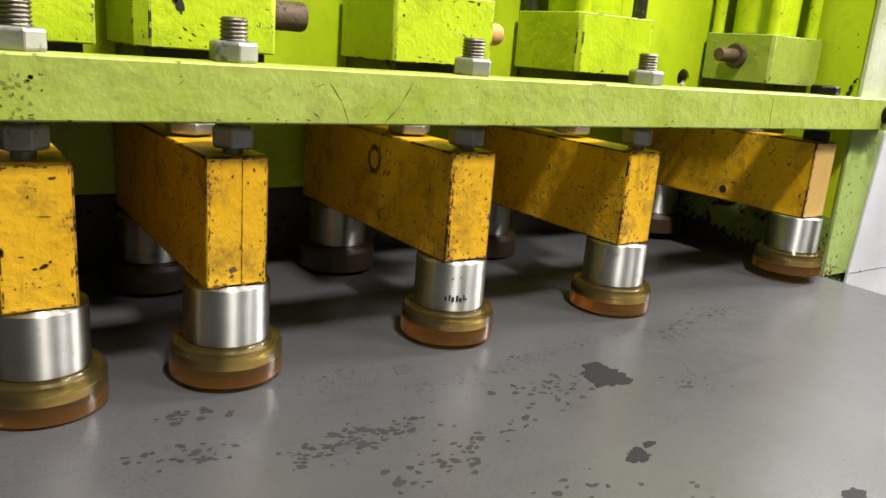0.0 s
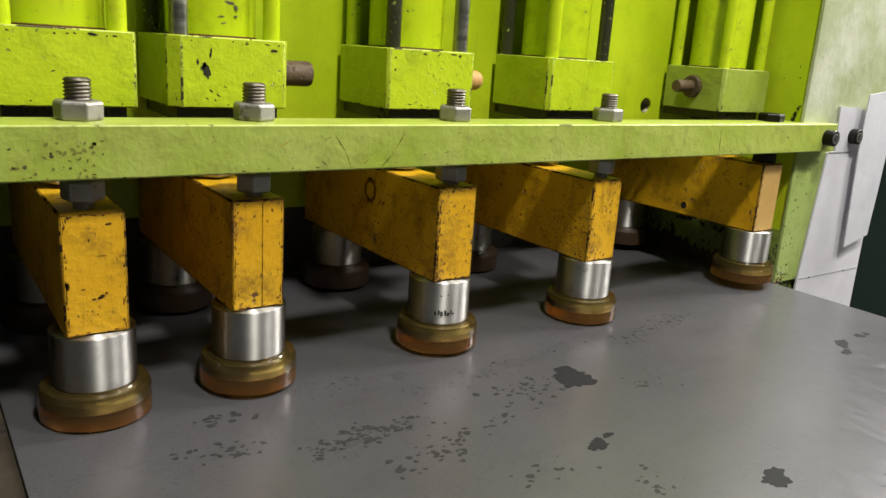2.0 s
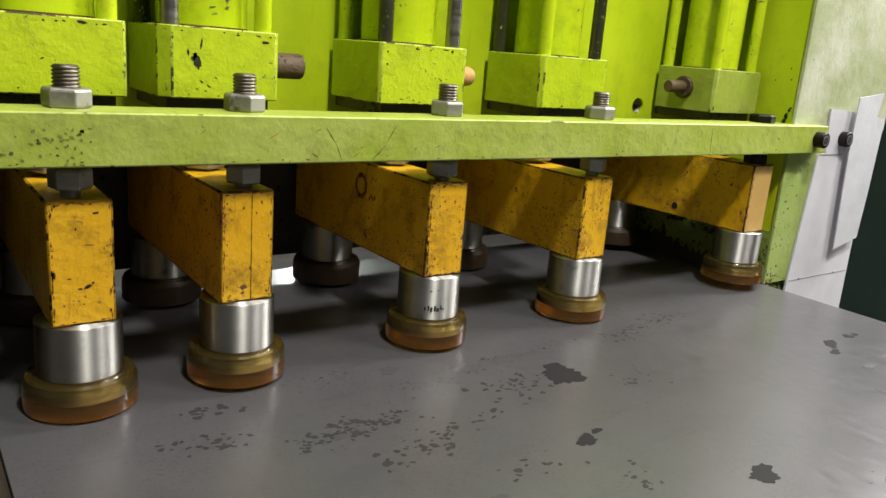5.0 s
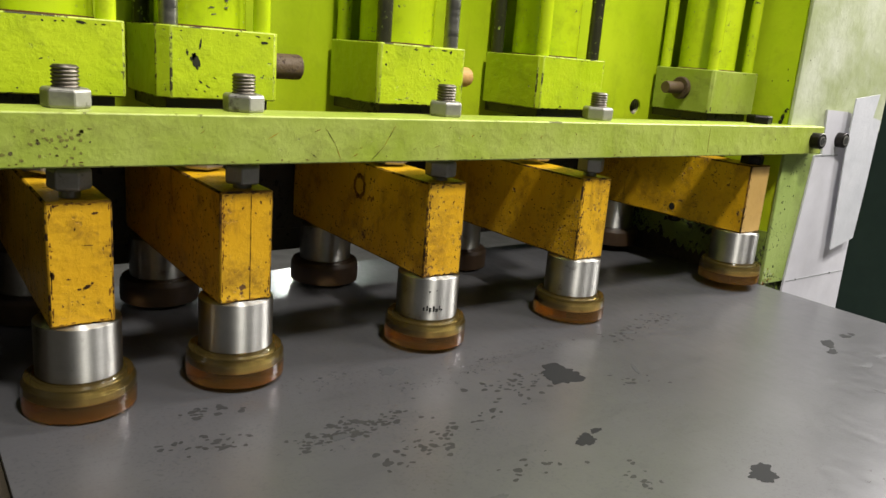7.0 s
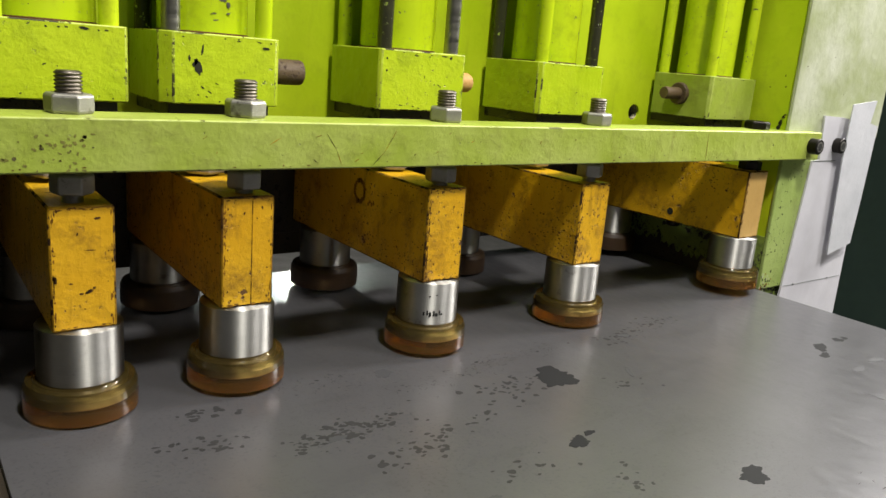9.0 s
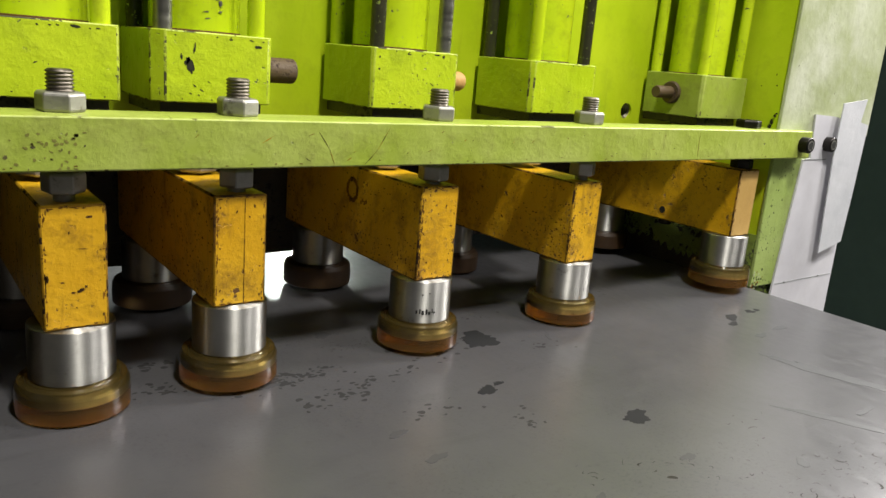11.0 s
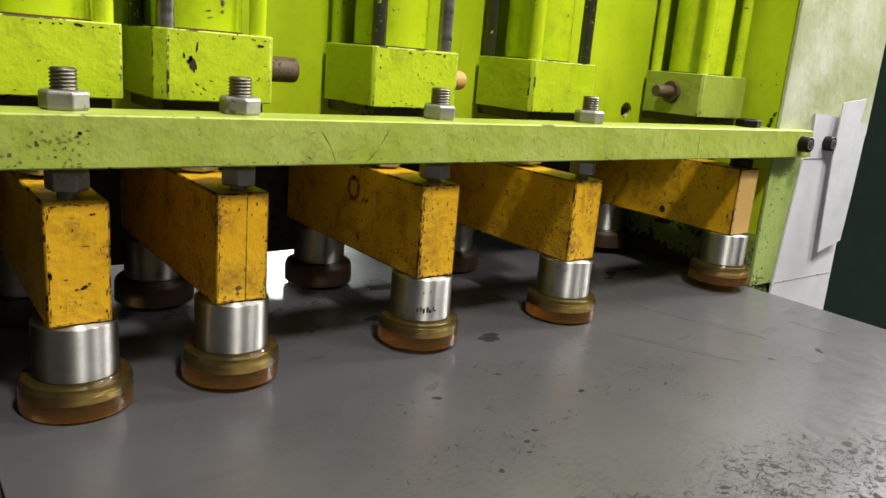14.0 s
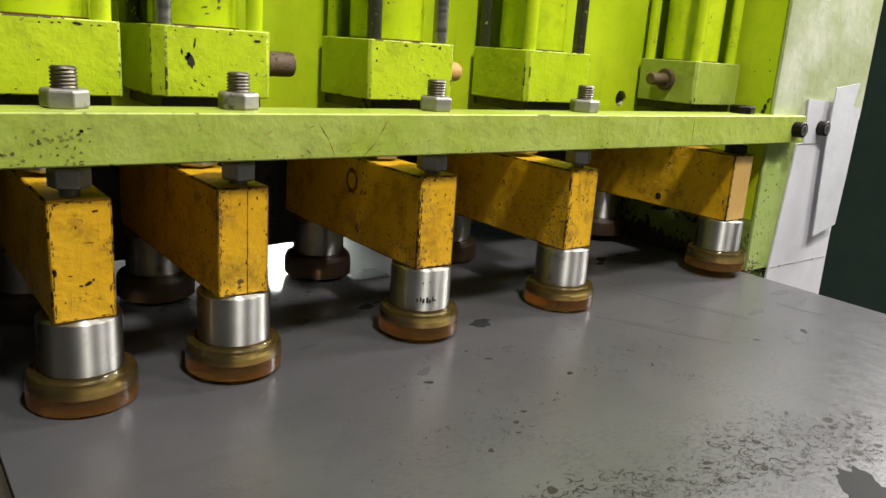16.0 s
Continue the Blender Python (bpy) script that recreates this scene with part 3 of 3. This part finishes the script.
# ---- clamp arms with their pads ----
def pad_foot(arm, y, rear):
    """Steel plunger with a urethane pad, under the arm."""
    c = (0, y, 0)
    foot = part("plunger", lathe([(0.036, 0.0125), (0.0372, 0.0135), (0.0372, 0.0195), (0.036, 0.0205), (0.030, 0.0210), (0.030, 0.0312), (0.0346, 0.0315), (0.0356, 0.0325), (0.0356, 0.0797), (0.0352, 0.0802), (0.02, 0.0803)], c, 56), STEEL, arm, "bright turned steel plunger")
    part("pad", lathe([(0.0454, 0.0004), (0.0472, 0.0014), (0.0474, 0.0130), (0.0470, 0.0242), (0.0455, 0.0278), (0.0446, 0.0296), (0.0390, 0.0304), (0.0384, 0.0312), (0.0362, 0.0312)], c, 56, sharp=18), BROWN if rear else AMBER, foot, "dark brown urethane pressure pad" if rear else "clear amber urethane pressure pad")
    return foot


def clamp_arm(x, i):
    f = tagged(empty("sheet_clamp", x, 0, LIFT[i]), ("worn yellow painted steel clamp arm with two amber pads", "worn yellow painted steel clamp arm with two amber pads", "chipped yellow steel clamp arm with dark worn edge", "pitted yellow painted steel clamp arm", "yellow clamp arm with a bare tan front face")[i], "clamp", "clamps under the bar")
    bm = box((-0.0258, 0.0, 0.0805), (0.0258, 0.335, 0.1875), 0.0020, 2, True)
    if i == 4:
        for face in bm.faces:
            if face.normal.y < -0.9 and face.calc_area() > 0.001:
                face.material_index = 2
    part("body", bm, [YELLOW, YELLOW_EDGE, TAN], f)
    arm_wear(f, i)
    pad_foot(f, 0.0245, False)
    pad_foot(f, 0.280, True)
    if i == 1:
        part("seam", box((0.0035, -0.0004, 0.082), (0.0042, 0.002, 0.186)), YELLOW_EDGE, f, "fine dark seam down the front")
    if i == 4:
        # no hole is cut: a black disc paints the shade inside it
        part("hole_disc", lathe([(0.0060, -0.0006), (0.0060, 0.004)], (-0.0258, 0.1340, 0.0975), 20, "X"), HOLE, f)
        part("hole_rim", lathe([(0.0078, -0.0003), (0.0078, 0.004)], (-0.0258, 0.1340, 0.0975), 20, "X"), YELLOW, f)
        part("under_bolt", lathe([(0.010, 0.071), (0.0115, 0.073), (0.0115, 0.082)], (-0.006, 0.14, 0), 18), BLACK, f, "black bolt head under the arm")
    rng = random.Random(30 + i)
    for k in range(16 if i in (1, 2, 3) else 9):
        # small flakes on the front face, more of them along its edges
        x0, z0 = (rng.choice((-1, 1)) * rng.uniform(0.019, 0.0235), rng.uniform(0.084, 0.184)) if k % 3 else (rng.uniform(-0.02, 0.02), rng.uniform(0.086, 0.18))
        if i < 4:
            chip(f, x0, 0.0, z0, rng.uniform(0.0004, 0.0011), rng.uniform(0.0004, 0.0018), 100 * i + k, rng.uniform(-0.5, 0.5), FLAKE)
    if i == 0:
        for k, (x0, z0, rx, rz, lean) in enumerate(((0.004, 0.114, 0.0035, 0.0018, 0.3), (-0.002, 0.1125, 0.002, 0.001, 0.0), (0.008, 0.117, 0.0014, 0.0012, 0.5), (0.006, 0.150, 0.005, 0.0004, -0.05), (-0.010, 0.122, 0.0018, 0.0006, 0.0), (0.012, 0.177, 0.003, 0.0012, 0.1))):
            chip(f, x0, 0.0, z0, rx, rz, 900 + k, lean, FLAKE)
    if i == 2:
        # rusty ring left by a clamp on the side
        for k in range(18):
            a = 2 * math.pi * k / 18
            side_mark(f, -0.0258, 0.148 + 0.012 * math.cos(a), 0.158 + 0.013 * math.sin(a), 0.0032, 0.0036, 950 + k)
        for k in range(4):
            side_mark(f, -0.0258, 0.126 - 0.004 * k, 0.146 + 0.003 * (k % 2), 0.002, 0.003, 980 + k)
    if i == 2:
        for dx, dz, w, h in ((-0.0225, 0.0455, 0.0022, 0.0040), (-0.0195, 0.0465, 0.0020, 0.0055), (-0.0165, 0.0450, 0.0034, 0.0050), (-0.0130, 0.0460, 0.0026, 0.0060), (-0.0100, 0.0445, 0.0030, 0.0040), (-0.0065, 0.0470, 0.0014, 0.0050), (-0.0040, 0.0450, 0.0020, 0.0022), (-0.0180, 0.0660, 0.0020, 0.0012), (-0.0110, 0.0675, 0.0016, 0.0010)):
            yy = 0.0245 - math.sqrt(0.0356 ** 2 - dx ** 2)
            part("marking", box((dx - w / 2, yy - 0.0004, dz - h / 2), (dx + w / 2, yy + 0.003, dz + h / 2)), HOLE, f, "small dark stamped mark")
    return f


for i, x in enumerate(ARMS):
    clamp_arm(x, i)


def clamp_bolt(x, i):
    last = i == 4
    top = 0.2594
    f = tagged(empty("clamp_bolt", x + (-0.0027, 0.0032, 0.0026, 0.0055, 0.004)[i], 0.0203, 0), "black hexagon bolt head on the bar" if last else "grey hexagon bolt with nuts above and below the bar", "bolt", "clamp bolts through the bar")
    turn = (40, 25, 57, 6, 12)[i]
    if last:
        part("head", hexagon(0.034, 0.013, (0, 0, top - 0.0005), turn), BLACK, f)
    else:
        part("upper_nut", hexagon(0.0335, 0.0165, (0, 0, top - 0.0005), turn), NUT, f)
        part("stud", thread(0.0108, top + 0.015, top + 0.0338, (0, 0)), THREAD, f, "dark threaded stud end")
    low = 0.2108
    part("lower_nut", hexagon(0.0305, 0.018, (0, 0, low - 0.018), (44, 7, 17, 30, 12)[i]), BLACK if last else NUT, f)
    part("shank", lathe([(0.0085, 0.184), (0.0085, 0.217)], (0, 0, 0), 24), STEEL, f)
    return f


for i, x in enumerate(ARMS):
    clamp_bolt(x, i)


# ---- hydraulic cylinders ----
def hydraulic_cylinder(x, i):
    f = tagged(empty("hydraulic_cylinder", x, 0.1244, 0.2649 + 0.0029 * x), "lime green hydraulic cylinder with tie rods and square base block", "cylinder", "hydraulic cylinders")
    w, y0, y1, k = 0.0583, -0.057, 0.054, (0.004, 0.011, 0.003, 0.005, 0.004)[i]
    ring = [(-w + k, y0), (w - k * 0.4, y0), (w, y0 + k * 0.4), (w, y1), (-w, y1), (-w, y0 + k)]
    bm = bmesh.new()
    low, top = [[bm.verts.new((px, py, pz)) for px, py in ring] for pz in (0.0, 0.0659)]
    bm.faces.new(list(reversed(low)))
    bm.faces.new(top)
    for q in range(6):
        bm.faces.new((low[q], low[(q + 1) % 6], top[(q + 1) % 6], top[q]))
    made = bmesh.ops.bevel(bm, geom=list(bm.edges), offset=0.0014, segments=2, profile=0.5, affect="EDGES")
    for face in made["faces"]:
        face.smooth = True
        face.material_index = 1
    part("base_block", bm, [LIME if i != 4 else LIME_PALE, GRIMY if i != 4 else LIME_EDGE], f)
    part("tube", lathe([(0.0440, 0.0659), (0.0440, 0.75)], (0, 0.002, 0), 56), TUBE, f)
    part("grime_ring", lathe([(0.0452, 0.0656), (0.0450, 0.0669), (0.0442, 0.0676)], (0, 0.002, 0), 48), FLAKE, f, "dark brown ring round the tube foot")
    # tie rods in the order front left, front right, back left, back right
    finish = (("LLLL"), ("SLDL"), ("DSLL"), ("LDDL"), ("LLLD"))[i]
    for q, (sx, sy) in enumerate(((-1, -1), (1, -1), (-1, 1), (1, 1))):
        part("tie_rod", lathe([(0.0085, 0.0659), (0.0085, 0.75)], (sx * 0.0455, sy * 0.0455 + 0.002, 0), 20), {"L": TUBE, "S": ROD_GREY, "D": ROD_DARK}[finish[q]], f, {"L": "", "S": "bare grey steel tie rod", "D": "dark oily steel tie rod"}[finish[q]])
    part("rod", lathe([(0.016, -0.065), (0.016, 0.0)], (0, 0, 0), 28), STEEL, f, "bright steel piston rod")
    part("rod_nut", hexagon(0.04, 0.012, (0, 0, -0.0745), 10 + 17 * i), NUT, f)
    part("base_plate", box((-0.050, -0.050, -0.0125), (0.050, 0.058, 0.0), 0.001), DARK, f, "black oily plate under the block")
    part("gland", lathe([(0.03, -0.016), (0.03, -0.012)], (0, 0, 0), 32), DARK, f)
    for sx in (-1, 1):
        part("bolt_end", lathe([(0.006, -0.010), (0.006, 0.0)], (sx * 0.040, -0.040, 0), 14), LIME_PALE, f)
    if i == 1:
        part("plug", lathe([(0.0130, 0.0), (0.0130, 0.034), (0.0122, 0.036)], (w, -0.028, 0.034), 26, "X"), RUST, f, "rusty brown pipe plug")
    if i == 2:
        part("plug", lathe([(0.0115, 0.0), (0.0115, 0.021), (0.0095, 0.025)], (w, -0.034, 0.034), 26, "X"), RUST_PALE, f, "orange rusty pipe plug")
    if i == 4:
        part("boss", lathe([(0.016, -0.006), (0.0175, -0.004), (0.0175, 0.0)], (-w, 0.0, 0.035), 28, "X"), RUST, f)
        part("plug", lathe([(0.0085, -0.040), (0.0095, -0.038), (0.0095, -0.006)], (-w, 0.0, 0.035), 24, "X"), RUST, f, "rusty brown pipe plug")
    return f


CYL = [hydraulic_cylinder(x, i) for i, x in enumerate(BLOCKS)]
for n, (i, x, z, rx, rz, lean) in enumerate((
        (1, -0.0245, 0.0350, 0.0035, 0.0085, 0.25), (1, -0.0270, 0.0385, 0.0022, 0.0050, -0.6), (1, -0.0325, 0.0425, 0.0012, 0.0030, 0), (1, -0.0200, 0.0510, 0.0011, 0.0060, -0.15),
        (1, 0.0430, 0.0560, 0.0040, 0.0018, 0.2), (1, -0.020, 0.016, 0.0022, 0.0008, -0.7), (1, -0.013, 0.012, 0.0025, 0.0007, -0.6), (1, -0.024, 0.009, 0.0016, 0.0007, -0.5), (1, -0.006, 0.020, 0.0022, 0.0005, -0.5), (1, -0.016, 0.0075, 0.0014, 0.0006, -0.6),
        (2, -0.0490, 0.0560, 0.0013, 0.0012, 0), (2, -0.0490, 0.0430, 0.0013, 0.0015, 0), (2, 0.0280, 0.0625, 0.0045, 0.0010, 0), (2, 0.0370, 0.0610, 0.0022, 0.0020, 0), (2, 0.0230, 0.0290, 0.0035, 0.0006, -0.6), (2, 0.0020, 0.0380, 0.0004, 0.0020, 0),
        (0, 0.022, 0.062, 0.005, 0.0014, -0.1), (0, -0.01, 0.030, 0.002, 0.0006, 0.4), (3, 0.010, 0.030, 0.0015, 0.0006, 0.6))):
    chip(CYL[i], x, -0.057, z, rx, rz, n, lean)

for n, (x, z, rx, rz, lean) in enumerate(((0.004, 0.098, 0.0055, 0.0016, -0.1), (0.010, 0.094, 0.002, 0.003, 0.3), (-0.004, 0.085, 0.003, 0.0008, 0.1), (0.010, 0.086, 0.002, 0.001, 0.0), (-0.002, 0.079, 0.003, 0.0007, 0.2))):
    chip(CYL[1], x, -0.0418, z, rx, rz, 60 + n, lean, ROD_GREY, "bare silver patch in the paint")

# flakes along the upper and lower edges of the base blocks
for i in range(5):
    rng = random.Random(60 + i)
    for k in range(9 if i < 3 else 5):
        z = rng.uniform(0.0605, 0.0632) if k % 3 else rng.uniform(0.002, 0.006)
        chip(CYL[i], rng.uniform(-0.044, 0.050), -0.057, z, rng.uniform(0.0006, 0.0024), rng.uniform(0.0004, 0.0009), 700 + 20 * i + k, rng.uniform(-0.3, 0.3))

# ---- plates on the end frame ----
def plate(name, outline, y0, y1, material, label, category):
    bm = bmesh.new()
    front = [bm.verts.new((x, y0, z)) for x, z in outline]
    back = [bm.verts.new((x, y1, z)) for x, z in outline]
    bm.faces.new(front)
    bm.faces.new(list(reversed(back)))
    n = len(outline)
    for k in range(n):
        bm.faces.new((front[k], back[k], back[(k + 1) % n], front[(k + 1) % n]))
    bmesh.ops.recalc_face_normals(bm, faces=bm.faces)
    return tagged(part(name, bm, material), label, category)


plate("cover_plate", [(1.095, -0.09), (1.095, -0.023), (1.118, 0.211), (1.139, 0.213), (1.130, 0.286), (1.195, 0.284), (1.25, 0.276), (1.294, 0.066), (1.297, -0.09)], -0.004, -0.0005, PANEL, "white metal cover plate on the end frame", "plate")
plate("metal_strip", [(1.205, 0.046), (1.190, 0.213), (1.190, 0.307), (1.268, 0.316), (1.260, 0.277), (1.289, 0.272), (1.285, 0.15), (1.2785, 0.062)], -0.017, -0.015, ZINC, "bent galvanised metal strip on the end frame", "strip")

line = tagged(part("scribed_line", box((1.100, -0.0046, -0.0040), (1.290, -0.0038, -0.0032)), CEIL), "fine scribed line on the white cover plate", "line")
part("fold", box((1.119, -0.0048, 0.2105), (1.190, -0.0036, 0.2119)), CEIL, line)
for x in (1.131, 1.245):
    part("punch_mark", lathe([(0.0014, -0.0050), (0.0014, -0.0038)], (x, 0, -0.0036), 10, "Y"), ROD_DARK, line)

# ---- blade beam ----
def blade_beam():
    f = tagged(empty("blade_beam", 0.0, 0.357, 0.0), "moving blade beam, green above a dark oily blade", "blade beam")
    part("beam", box((-0.13, 0.001, 0.142), (1.025, 0.026, 0.60), 0.002), LIME, f)
    part("blade_holder", box((-0.13, 0.0, 0.032), (1.025, 0.025, 0.142), 0.001), DARK, f, "dark oily blade holder")
    part("blade", box((-0.13, -0.001, 0.0), (1.025, 0.02, 0.032), 0.0008), DARK, f, "dark steel shear blade")
    return f


beam = blade_beam()

# ---- steel sheet ----
def blob(cx, cy, r, stretch, seed, turn=0.0):
    bm = bmesh.new()
    rng = random.Random(seed)
    ph = [rng.uniform(0, 6.28) for _ in range(5)]
    ring = []
    for k in range(90):
        a = 2 * math.pi * k / 90
        rr = r * (1 + 0.06 * math.sin(12 * a + ph[4]) + 0.03 * math.sin(19 * a + ph[0]) + 0.18 * math.sin(2 * a + ph[0]) + 0.13 * math.sin(3 * a + ph[1]) + 0.09 * math.sin(5 * a + ph[2]) + 0.06 * math.sin(9 * a + ph[3]))
        x, y = rr * stretch * math.cos(a), rr * math.sin(a)
        c, s = math.cos(turn), math.sin(turn)
        ring.append((cx + x * c - y * s, cy + x * s + y * c))
    top = [bm.verts.new((x, y, 0.00025)) for x, y in ring]
    low = [bm.verts.new((x, y, 0.0)) for x, y in ring]
    bm.faces.new(top)
    for k in range(90):
        bm.faces.new((low[k], low[(k + 1) % 90], top[(k + 1) % 90], top[k]))
    return bm


def marks(parent, name, drifts, seed, size, hollow, spread, base, material, label):
    """Drifts of small dried marks: whole drops, or the broken rims that drops leave."""
    rng = random.Random(seed)
    verts, faces, z = [], [], base
    for x0, y0, x1, y1, count in drifts:
        for _ in range(count):
            u = rng.random()
            cx, cy = x0 + (x1 - x0) * u + rng.gauss(0, spread), y0 + (y1 - y0) * u + rng.gauss(0, spread)
            r = size * math.exp(rng.gauss(0, 0.32))
            e, turn = rng.uniform(0.45, 0.9), rng.uniform(-0.6, 0.6)
            c, s = math.cos(turn), math.sin(turn)
            ph = rng.uniform(0, 6.28)

            def at(a, k):
                rr = r * k * (1 + 0.18 * math.sin(2 * a + ph) + 0.12 * math.sin(3 * a + 2 * ph))
                px, py = rr * math.cos(a), rr * e * math.sin(a)
                return (cx + px * c - py * s, cy + px * s + py * c)

            n = len(verts)
            z += 0.00000025  # each dried film lies a hair above the one before
            if hollow and rng.random() < 0.96:
                a0, span = rng.uniform(0, 6.28), rng.uniform(1.4, 4.2)
                for j in range(9):
                    a = a0 + span * j / 8
                    w = 0.05 + 0.34 * math.sin(math.pi * j / 8) * rng.uniform(0.5, 1.0)
                    verts += [(*at(a, 1.0), z), (*at(a, 1.0 - w), z)]
                for j in range(8):
                    q = n + 2 * j
                    faces.append((q, q + 2, q + 3, q + 1))
            else:
                verts += [(*at(2 * math.pi * j / 12, 1.0), z) for j in range(12)]
                faces.append(tuple(range(n, n + 12)))
    me = bpy.data.meshes.new(name)
    me.from_pydata(verts, [], faces)
    me.materials.append(material)
    ob = new(name, me)
    ob.parent = parent
    return tagged(ob, label, kind="stuff")


def steel_sheet():
    f = tagged(empty("steel_sheet", 0.0, 0.0, 0.0), "grey hot rolled steel sheet with oil stains", "steel sheet")
    part("sheet", box((-0.0717, -1.75, -0.004), (1.030, 0.351, 0.0), 0.0005, 1), SHEET, f)
    for n, (x, y, r, s, turn) in enumerate(((0.4522, -0.1248, 0.0205, 1.3, 0.3), (0.3673, -0.2444, 0.0090, 1.2, 0.2), (0.4640, -0.3603, 0.0110, 1.5, 0.1), (0.8553, -0.2097, 0.0090, 1.5, 0.5), (0.8307, -0.2288, 0.0060, 1.6, 0.3), (0.9098, -0.2047, 0.0060, 1.4, 0.2))):
        part("oil_stain", blob(x, y, r, s, n, turn), OIL, f)
    for n, (x, y, r, s, turn) in enumerate(((0.8840, -0.2685, 0.0060, 2.2, 0.1), (0.8249, -0.2753, 0.0060, 1.8, 0.2), (0.9793, -0.4658, 0.0070, 3.5, 0.1), (0.8525, -0.5026, 0.0060, 3.4, 0), (0.2332, -0.2802, 0.0050, 2, 0.4), (0.2396, -0.3309, 0.0050, 2.2, 0.2), (0.2855, -0.0356, 0.0080, 1.4, 0.2), (0.1746, -0.1386, 0.0050, 1.6, 0.2), (0.6323, -0.0646, 0.0060, 1.5, 0.2), (0.9691, -0.5077, 0.0040, 4, 0.2), (0.7060, -0.4697, 0.0030, 6, 0.1), (0.5431, -0.1514, 0.0030, 4, 1), (0.3150, -0.4470, 0.0050, 2.4, 0.3), (0.4429, -0.4370, 0.0040, 2.5, 0.1), (0.5313, -0.4960, 0.0050, 1.8, 0.6))):
        part("smear", blob(x, y, r, s, 40 + n, turn), SMEAR, f)
    for n, (x, y, r, s, turn) in enumerate(((0.9255, -0.5245, 0.0056, 4.8, -1.40), (0.7820, -0.4120, 0.0120, 7.5, -1.32), (0.6630, -0.4820, 0.0080, 8.1, -1.05), (0.8020, -0.5920, 0.0120, 1.6, 0.05))):
        part("wipe_streak", blob(x, y, r, s, 90 + n, turn), SMEAR, f, "long faint dark wipe streak")
    for n, (x, y, r, s, turn) in enumerate(((0.5030, -0.8190, 0.0210, 1.7, 0.7), (0.8383, -0.5802, 0.0040, 1.8, 0.9), (0.4530, -0.5255, 0.0030, 1.3, 0), (0.3889, -0.2358, 0.0040, 1.5, 0.2), (0.9269, -0.2051, 0.0040, 1.5, 0.1))):
        part("oil_stain", blob(x, y, r, s, 70 + n, turn), OIL, f)
    marks(f, "drop_drift", ((0.134, -0.136, 0.253, -0.127, 49), (0.168, -0.132, 0.236, -0.124, 42), (0.187, -0.195, 0.411, -0.134, 49), (0.213, -0.188, 0.255, -0.188, 23), (0.583, -0.07, 0.753, -0.04, 46), (0.348, -0.118, 0.426, -0.117, 30), (0.031, -0.089, 0.104, -0.11, 27), (0.491, -0.172, 0.538, -0.178, 11), (0.252, -0.254, 0.313, -0.256, 13), (0.358, -0.284, 0.365, -0.328, 15), (0.072, -0.049, 0.114, -0.045, 19)), 7, 0.0025, False, 0.009, 0.00005, DROP, "dark dried drop marks in drifts")
    marks(f, "rim_drift", ((0.372, -0.067, 0.522, -0.053, 120), (0.165, -0.03, 0.254, -0.028, 80), (0.274, -0.083, 0.417, -0.071, 100), (0.583, -0.07, 0.753, -0.04, 80), (0.134, -0.136, 0.253, -0.127, 60)), 8, 0.0019, True, 0.012, 0.00014, DROP, "fine dark rims of dried drops")
    marks(f, "scale_scatter", ((0.267, -0.598, 0.337, -0.603, 20), (0.311, -0.57, 0.408, -0.562, 25), (0.46, -0.52, 0.63, -0.535, 34), (0.552, -0.577, 0.579, -0.609, 13), (0.268, -0.464, 0.306, -0.469, 11), (0.408, -0.448, 0.452, -0.456, 7), (0.252, -0.672, 0.349, -0.704, 42), (0.446, -0.696, 0.577, -0.72, 42), (0.789, -0.648, 0.916, -0.651, 13), (0.10, -0.62, 0.60, -0.42, 42), (0.3, -0.40, 0.9, -0.60, 42)), 9, 0.0032, True, 0.012, 0.00005, SCALE, "brown crescent marks of lifted scale")
    marks(f, "scale_drift", ((0.328, -0.715, 0.663, -0.762, 300), (0.368, -0.729, 0.588, -0.795, 240), (0.252, -0.690, 0.349, -0.724, 90), (0.446, -0.696, 0.577, -0.72, 60), (0.47, -0.715, 0.589, -0.759, 90), (0.601, -0.753, 0.67, -0.758, 45)), 10, 0.0032, True, 0.014, 0.00012, SCALE, "dense drift of brown crescent marks")
    return f


sheet = steel_sheet()


# ---- motion ----
def motions():
    walk(beam, [(t, pose(0, 0.357, z)) for t, z in ((0, -0.054), (1.0, -0.056), (1.6, -0.054), (2.5, -0.035), (3.5, -0.010), (4.0, 0.002), (4.6, 0.013), (5.3, 0.020), (6.3, 0.025), (9.2, 0.026), (16.0, 0.026))])
    walk(sheet, [(t, pose(x, y, -0.0025)) for t, x, y in SHEET_WAY])


SHEET_WAY = ((0, 0, 0), (4, 0, 0), (7.4, 0, 0), (8, 0, 0.003), (9.2, -0.002, 0.008), (10.2, -0.003, 0.065), (11.3, -0.004, 0.155), (11.5, -0.004, 0.177), (11.7, -0.004, 0.188), (12.0, -0.003, 0.190), (12.6, -0.003, 0.197), (13.0, -0.003, 0.250), (13.5, -0.003, 0.316), (14.0, -0.004, 0.355), (14.4, -0.005, 0.366), (15.0, -0.006, 0.368), (16.0, -0.0065, 0.368))
motions()
